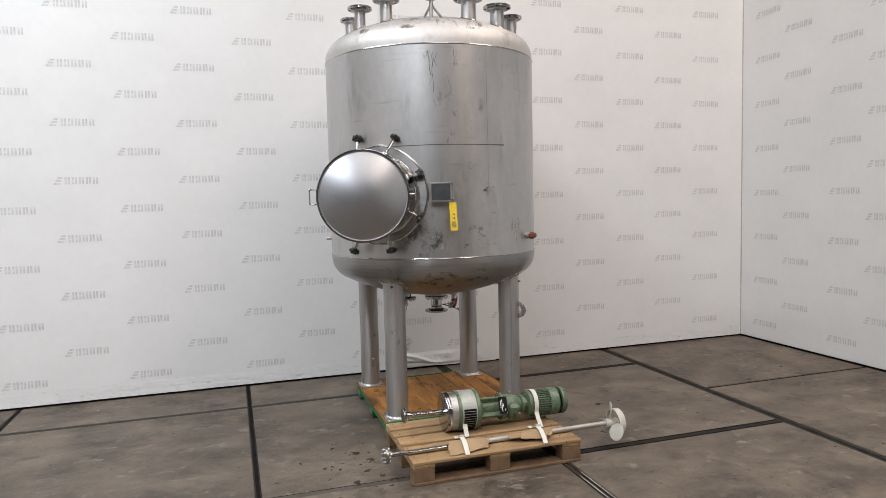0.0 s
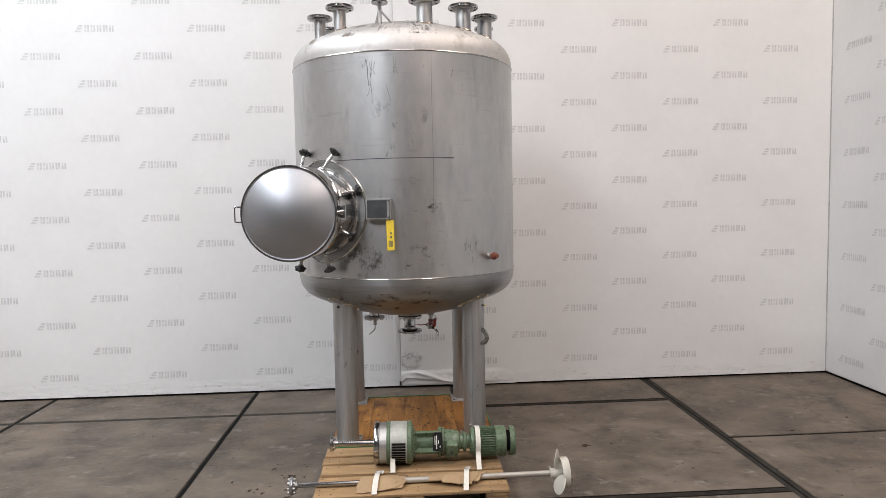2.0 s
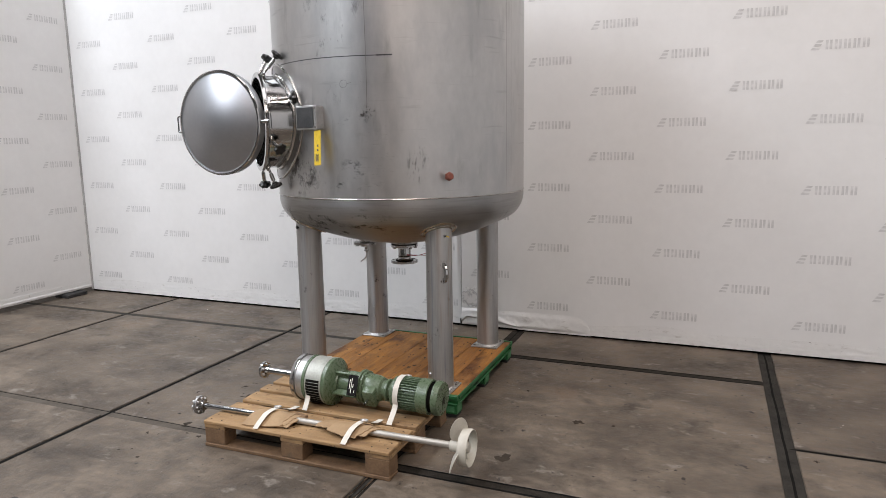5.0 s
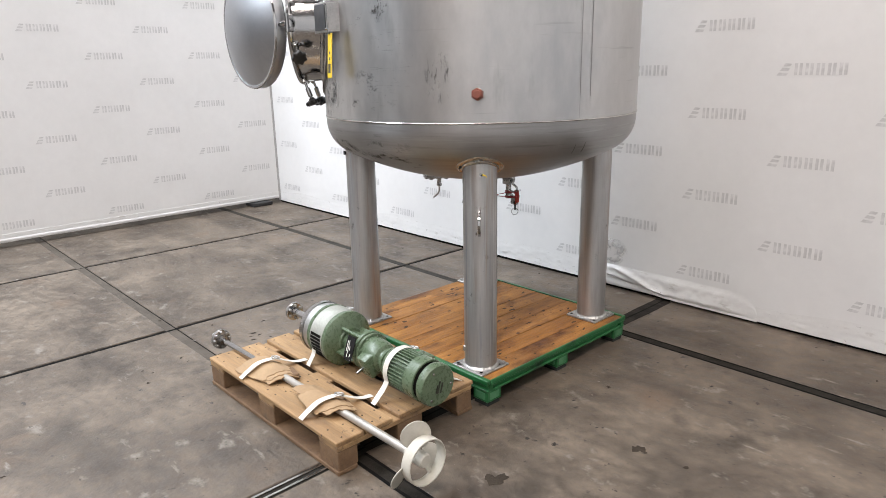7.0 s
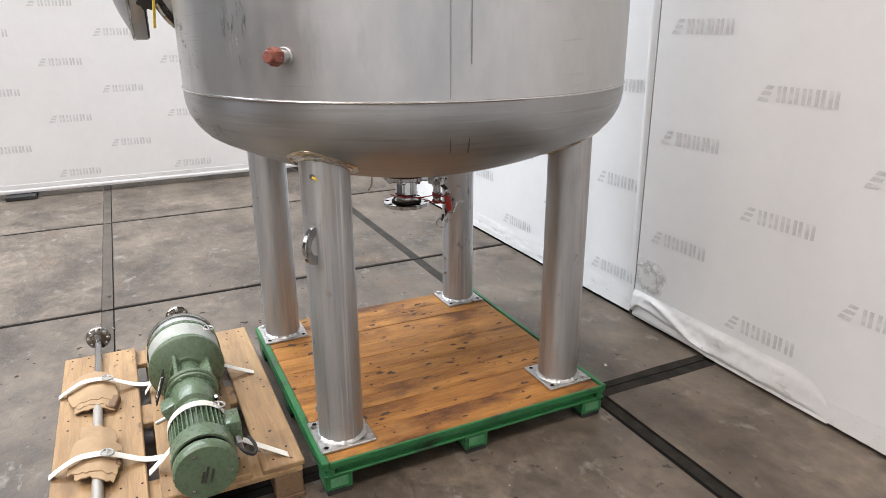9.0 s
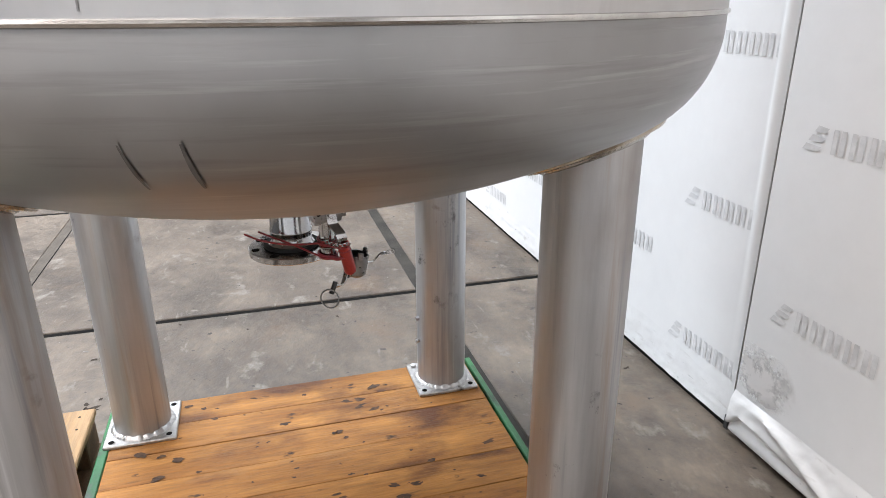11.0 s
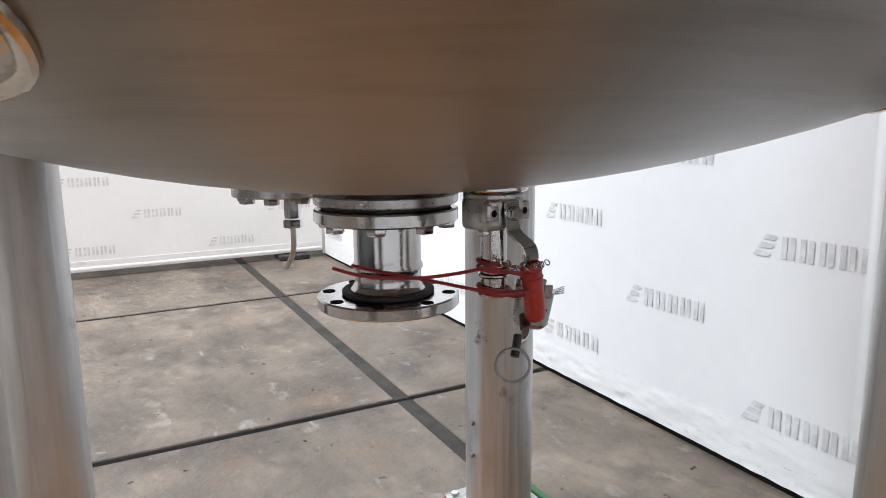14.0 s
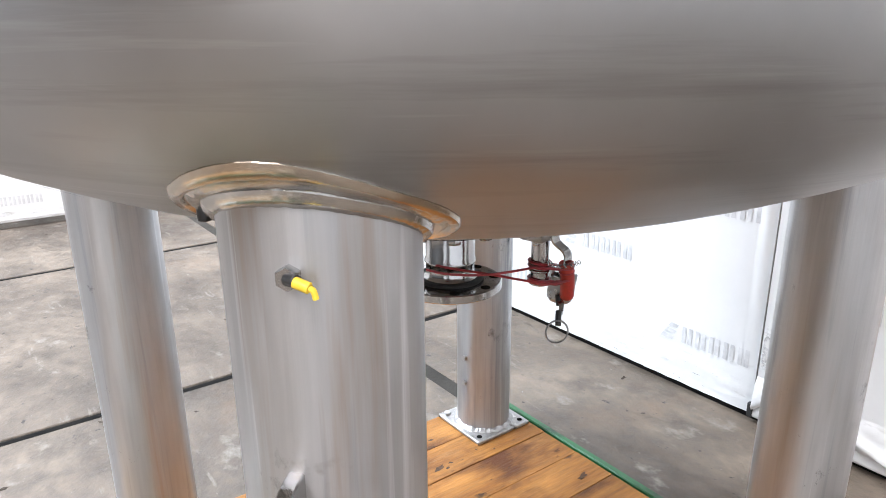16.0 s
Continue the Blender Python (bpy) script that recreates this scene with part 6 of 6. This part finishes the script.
tagged(link("trim_edge", box(SEAM - 0.002, SEAM + 0.001, BACK - 0.02, BACK - 0.012, 0.03, WALL_TOP, 0.0005), M["dull"]), "dark stitched edge where two tarpaulins meet", "seam", kind="structure")

tagged(link("trim_clip", box(SEAM - 0.014, SEAM + 0.006, BACK - 0.03, BACK - 0.012, 0.02, 0.075, 0.003), M["rubber"]), "black clip at the foot of the seam", "clip", kind="structure")

# ---- floor: concrete slabs with tarred joints ----
tagged(link("floor", box(HALL[0], HALL[1], HALL[2], HALL[3], -0.2, -0.007), M["tar"], smooth=False), "tarred bed between the concrete slabs", "floor", kind="structure")
floor = bpy.data.objects["floor"]
XJ = [-14.06, -12.04, -10.03, -8.02, -6.01, -4.0, -2.0, 0.0, 2.025, 4.05, 6.07, 8.09, 10.11, 12.13, 14.15, 16.2]
HALF = {0.0: 0.021, -2.0: 0.024, 2.025: 0.036, 4.05: 0.05}
slabs = {}
for i, (a, b) in enumerate(zip(XJ, XJ[1:])):
    ys = [y + (0.96 if a >= 4 else 0.0) for y in range(-16, 12, 2)]
    for c, d in zip(ys, ys[1:]):
        xa, xb = max(a + HALF.get(a, 0.03), HALL[0]), min(b - HALF.get(b, 0.03), HALL[1])
        hy = 0.02 if a >= 4 else None
        wide = 0.04 if a > 2 else 0.034
        ya = c + (hy or (wide if c in (4, 6) else 0.03))
        yb = d - (hy or (wide if d in (4, 6) else 0.03))
        ya, yb = max(ya, HALL[2]), min(yb, HALL[3])
        if xb - xa < 0.05 or yb - ya < 0.05:
            continue
        key = (round(xb - xa, 3), round(yb - ya, 3))
        m = Matrix.Translation(((xa + xb) / 2, (ya + yb) / 2, 0))
        if key not in slabs:
            hx, hy2 = key[0] / 2, key[1] / 2
            sl = part("concrete_slab", box(-hx, hx, -hy2, hy2, -0.12, 0.0, 0.004), M["concrete"], floor)
            sl.matrix_basis = m
            slabs[key] = sl
        else:
            again(slabs[key], m)
crack = bmesh.new()
for x, a, b, w in ((0.0, -4, 6.7, 0.024), (-2.0, -4, 6.7, 0.016), (2.025, 4.0, 6.7, 0.012), (4.05, -4, 6.7, 0.014)):
    k = 60
    for i in range(k):
        ya, yb = a + (b - a) * i / k, a + (b - a) * (i + 1) / k
        j0, j1 = 0.006 * noise.noise((x, ya * 3, 0)), 0.006 * noise.noise((x, yb * 3, 0))
        add(crack, [(x + j0 - w / 2, ya, -0.0045), (x + j0 + w / 2, ya, -0.0045), (x + j1 + w / 2, yb, -0.0045), (x + j1 - w / 2, yb, -0.0045)], [(0, 1, 2, 3)])
for y, a, b, w in ( (4.96, 4.07, 14, 0.01), (2.0, -12, 4, 0.008)):
    add(crack, [(a, y - w / 2, -0.004), (b, y - w / 2, -0.004), (b, y + w / 2, -0.004), (a, y + w / 2, -0.004)], [(0, 1, 2, 3)])
fill = bmesh.new()
near_fill = bmesh.new()
for y, w, mesh in ((4.0, 0.034, near_fill), (6.0, 0.034, fill)):
    for i in range(40):
        xa, xb = -12 + 14 * i / 40, -12 + 14 * (i + 1) / 40
        ea, eb = w + 0.004 * noise.noise((xa * 2, y, 0)), w + 0.004 * noise.noise((xb * 2, y, 0))
        add(mesh, [(xa, y - ea, -0.0052), (xb, y - eb, -0.0052), (xb, y + eb, -0.0052), (xa, y + ea, -0.0052)], [(0, 1, 2, 3)])
tar_bed = bmesh.new()
for i in range(40):        # tar smeared over the slab edges up to the wall
    ya, yb = 4.06 + 2.64 * i / 40, 4.06 + 2.64 * (i + 1) / 40
    wa, wb = [0.043 + 0.01 * noise.noise((7, v * 2.3, 0)) + 0.012 * max(0, v - 5.4) for v in (ya, yb)]
    add(tar_bed, [(2.025 - wa, ya, 0.0016), (2.025 + wa * 1.05, ya, 0.0016), (2.025 + wb * 1.05, yb, 0.0016), (2.025 - wb, yb, 0.0016)], [(0, 1, 2, 3)])
    ja, jb = [0.006 * noise.noise((3, v * 3, 0)) for v in (ya, yb)]
    add(crack, [(2.019 + ja, ya, 0.003), (2.029 + ja, ya, 0.003), (2.029 + jb, yb, 0.003), (2.019 + jb, yb, 0.003)], [(0, 1, 2, 3)])
for y in (3.968, 4.032, 5.968, 6.032):
    for i in range(30):
        xa, xb = 2.07 + 1.92 * i / 30, 2.07 + 1.92 * (i + 1) / 30
        ja, jb = [0.004 * noise.noise((v * 4, y, 0)) for v in (xa, xb)]
        add(crack, [(xa, y - 0.007 + ja, -0.001), (xb, y - 0.007 + jb, -0.001), (xb, y + 0.007 + jb, -0.001), (xa, y + 0.007 + ja, -0.001)], [(0, 1, 2, 3)])
for y in (4.0, 6.0):
    add(tar_bed, [(2.065, y - 0.0395, -0.0025), (3.998, y - 0.0395, -0.0025), (3.998, y + 0.0395, -0.0025), (2.065, y + 0.0395, -0.0025)], [(0, 1, 2, 3)])
tagged(link("trim_joint_tar", tar_bed, M["tar_dark"], smooth=False), "dark tar filling the slab joints", "joint", kind="structure")
add(crack, [(-12, 4.026, -0.0045), (2.0, 4.026, -0.0045), (2.0, 4.033, -0.0045), (-12, 4.033, -0.0045)], [(0, 1, 2, 3)])
tagged(link("trim_joint_mortar", near_fill, M["mortar"], smooth=False), "pale worn mortar in the slab joint", "joint", kind="structure")
tagged(link("trim_joint_fill", fill, M["filler"], smooth=False), "grey filler in the slab joints", "joint", kind="structure")
tagged(link("trim_joint_gap", crack, M["black"], smooth=False), "black open gap along the slab joints", "joint", kind="structure")
for s in (-1, 1):
    tagged(link("trim_steel_edge", box(2.025 + s * 0.018 - 0.006, 2.025 + s * 0.018 + 0.006, 2.06, 3.93, -0.006, 0.001, 0.001), M["weld"]), "bare steel edge of a slab", "slab edge", kind="structure")

# ---- stains on the floor ----
blots = bmesh.new()
rnd = random.Random(5)
spots = [(0.72, 4.22, 0.032), (0.80, 4.10, 0.022), (0.86, 4.3, 0.035), (0.62, 4.05, 0.03), (0.7, 4.55, 0.035), (2.9, 4.9, 0.04), (2.6, 4.3, 0.05), (0.45, 4.35, 0.02), (0.3, 4.5, 0.015), (0.55, 4.7, 0.02), (0.78, 4.4, 0.03), (0.84, 4.02, 0.025), (0.86, 4.52, 0.03)]
spots += [(rnd.uniform(-3, 5.8), rnd.uniform(1.6, 6.6), rnd.uniform(0.004, 0.016)) for _ in range(60)]
spots += [(rnd.gauss(0.66, 0.13), rnd.uniform(3.6, 4.8), rnd.uniform(0.005, 0.017)) for _ in range(34)]
for x, y, r in spots:
    if QX0 - 0.1 < x < QX1 + 0.1 and QY0 - 0.1 < y < QY1 + 0.05 or PX0 - 0.05 < x < PX1 + 0.05 and PY0 - 0.05 < y < PY1 + 0.05:
        continue
    k, el, ro = 18, rnd.uniform(0.35, 0.9), rnd.uniform(0, math.pi)
    vs = []
    for i in range(k):
        a = math.tau * i / k
        rr_ = r * (1 + 0.95 * noise.noise(Vector((math.cos(a) * 2.2 + x * 7, math.sin(a) * 2.2 + y * 5, r * 50))))
        u, v = rr_ * math.cos(a), rr_ * el * math.sin(a)
        vs.append(blots.verts.new((x + u * math.cos(ro) - v * math.sin(ro), y + u * math.sin(ro) + v * math.cos(ro), 0.0008)))
    blots.faces.new(vs)
tagged(link("floor_stains", blots, M["stain"], smooth=False), "dark oily blots on the concrete", "stain", kind="stuff")

# ---- litter on the floor ----
bits = bmesh.new()
rnd = random.Random(12)
for _ in range(150):
    x, y = rnd.uniform(-3.2, 6), rnd.uniform(1.5, 6.65)
    if QX0 - 0.05 < x < QX1 + 0.05 and QY0 - 0.05 < y < QY1 or PX0 - 0.03 < x < PX1 + 0.03 and PY0 - 0.03 < y < PY1 + 0.03:
        continue
    s, a = rnd.choice((0.003, 0.004, 0.006, 0.009, 0.014)), rnd.uniform(0, math.tau)
    m = Matrix.Translation((x, y, 0.0005)) @ Matrix.Rotation(a, 4, "Z")
    k = rnd.uniform(0.25, 0.7)
    add(bits, [(-s, -s * k, 0), (s, -s * k * 0.6, 0), (s * 0.8, s * k, 0), (-s * 0.7, s * k * 0.8, 0), (0, 0, s * 0.25)], [(0, 1, 4), (1, 2, 4), (2, 3, 4), (3, 0, 4)], m)
tagged(link("floor_litter", bits, M["dust"], smooth=False), "scattered chips and crumbs on the concrete", "litter", kind="stuff")
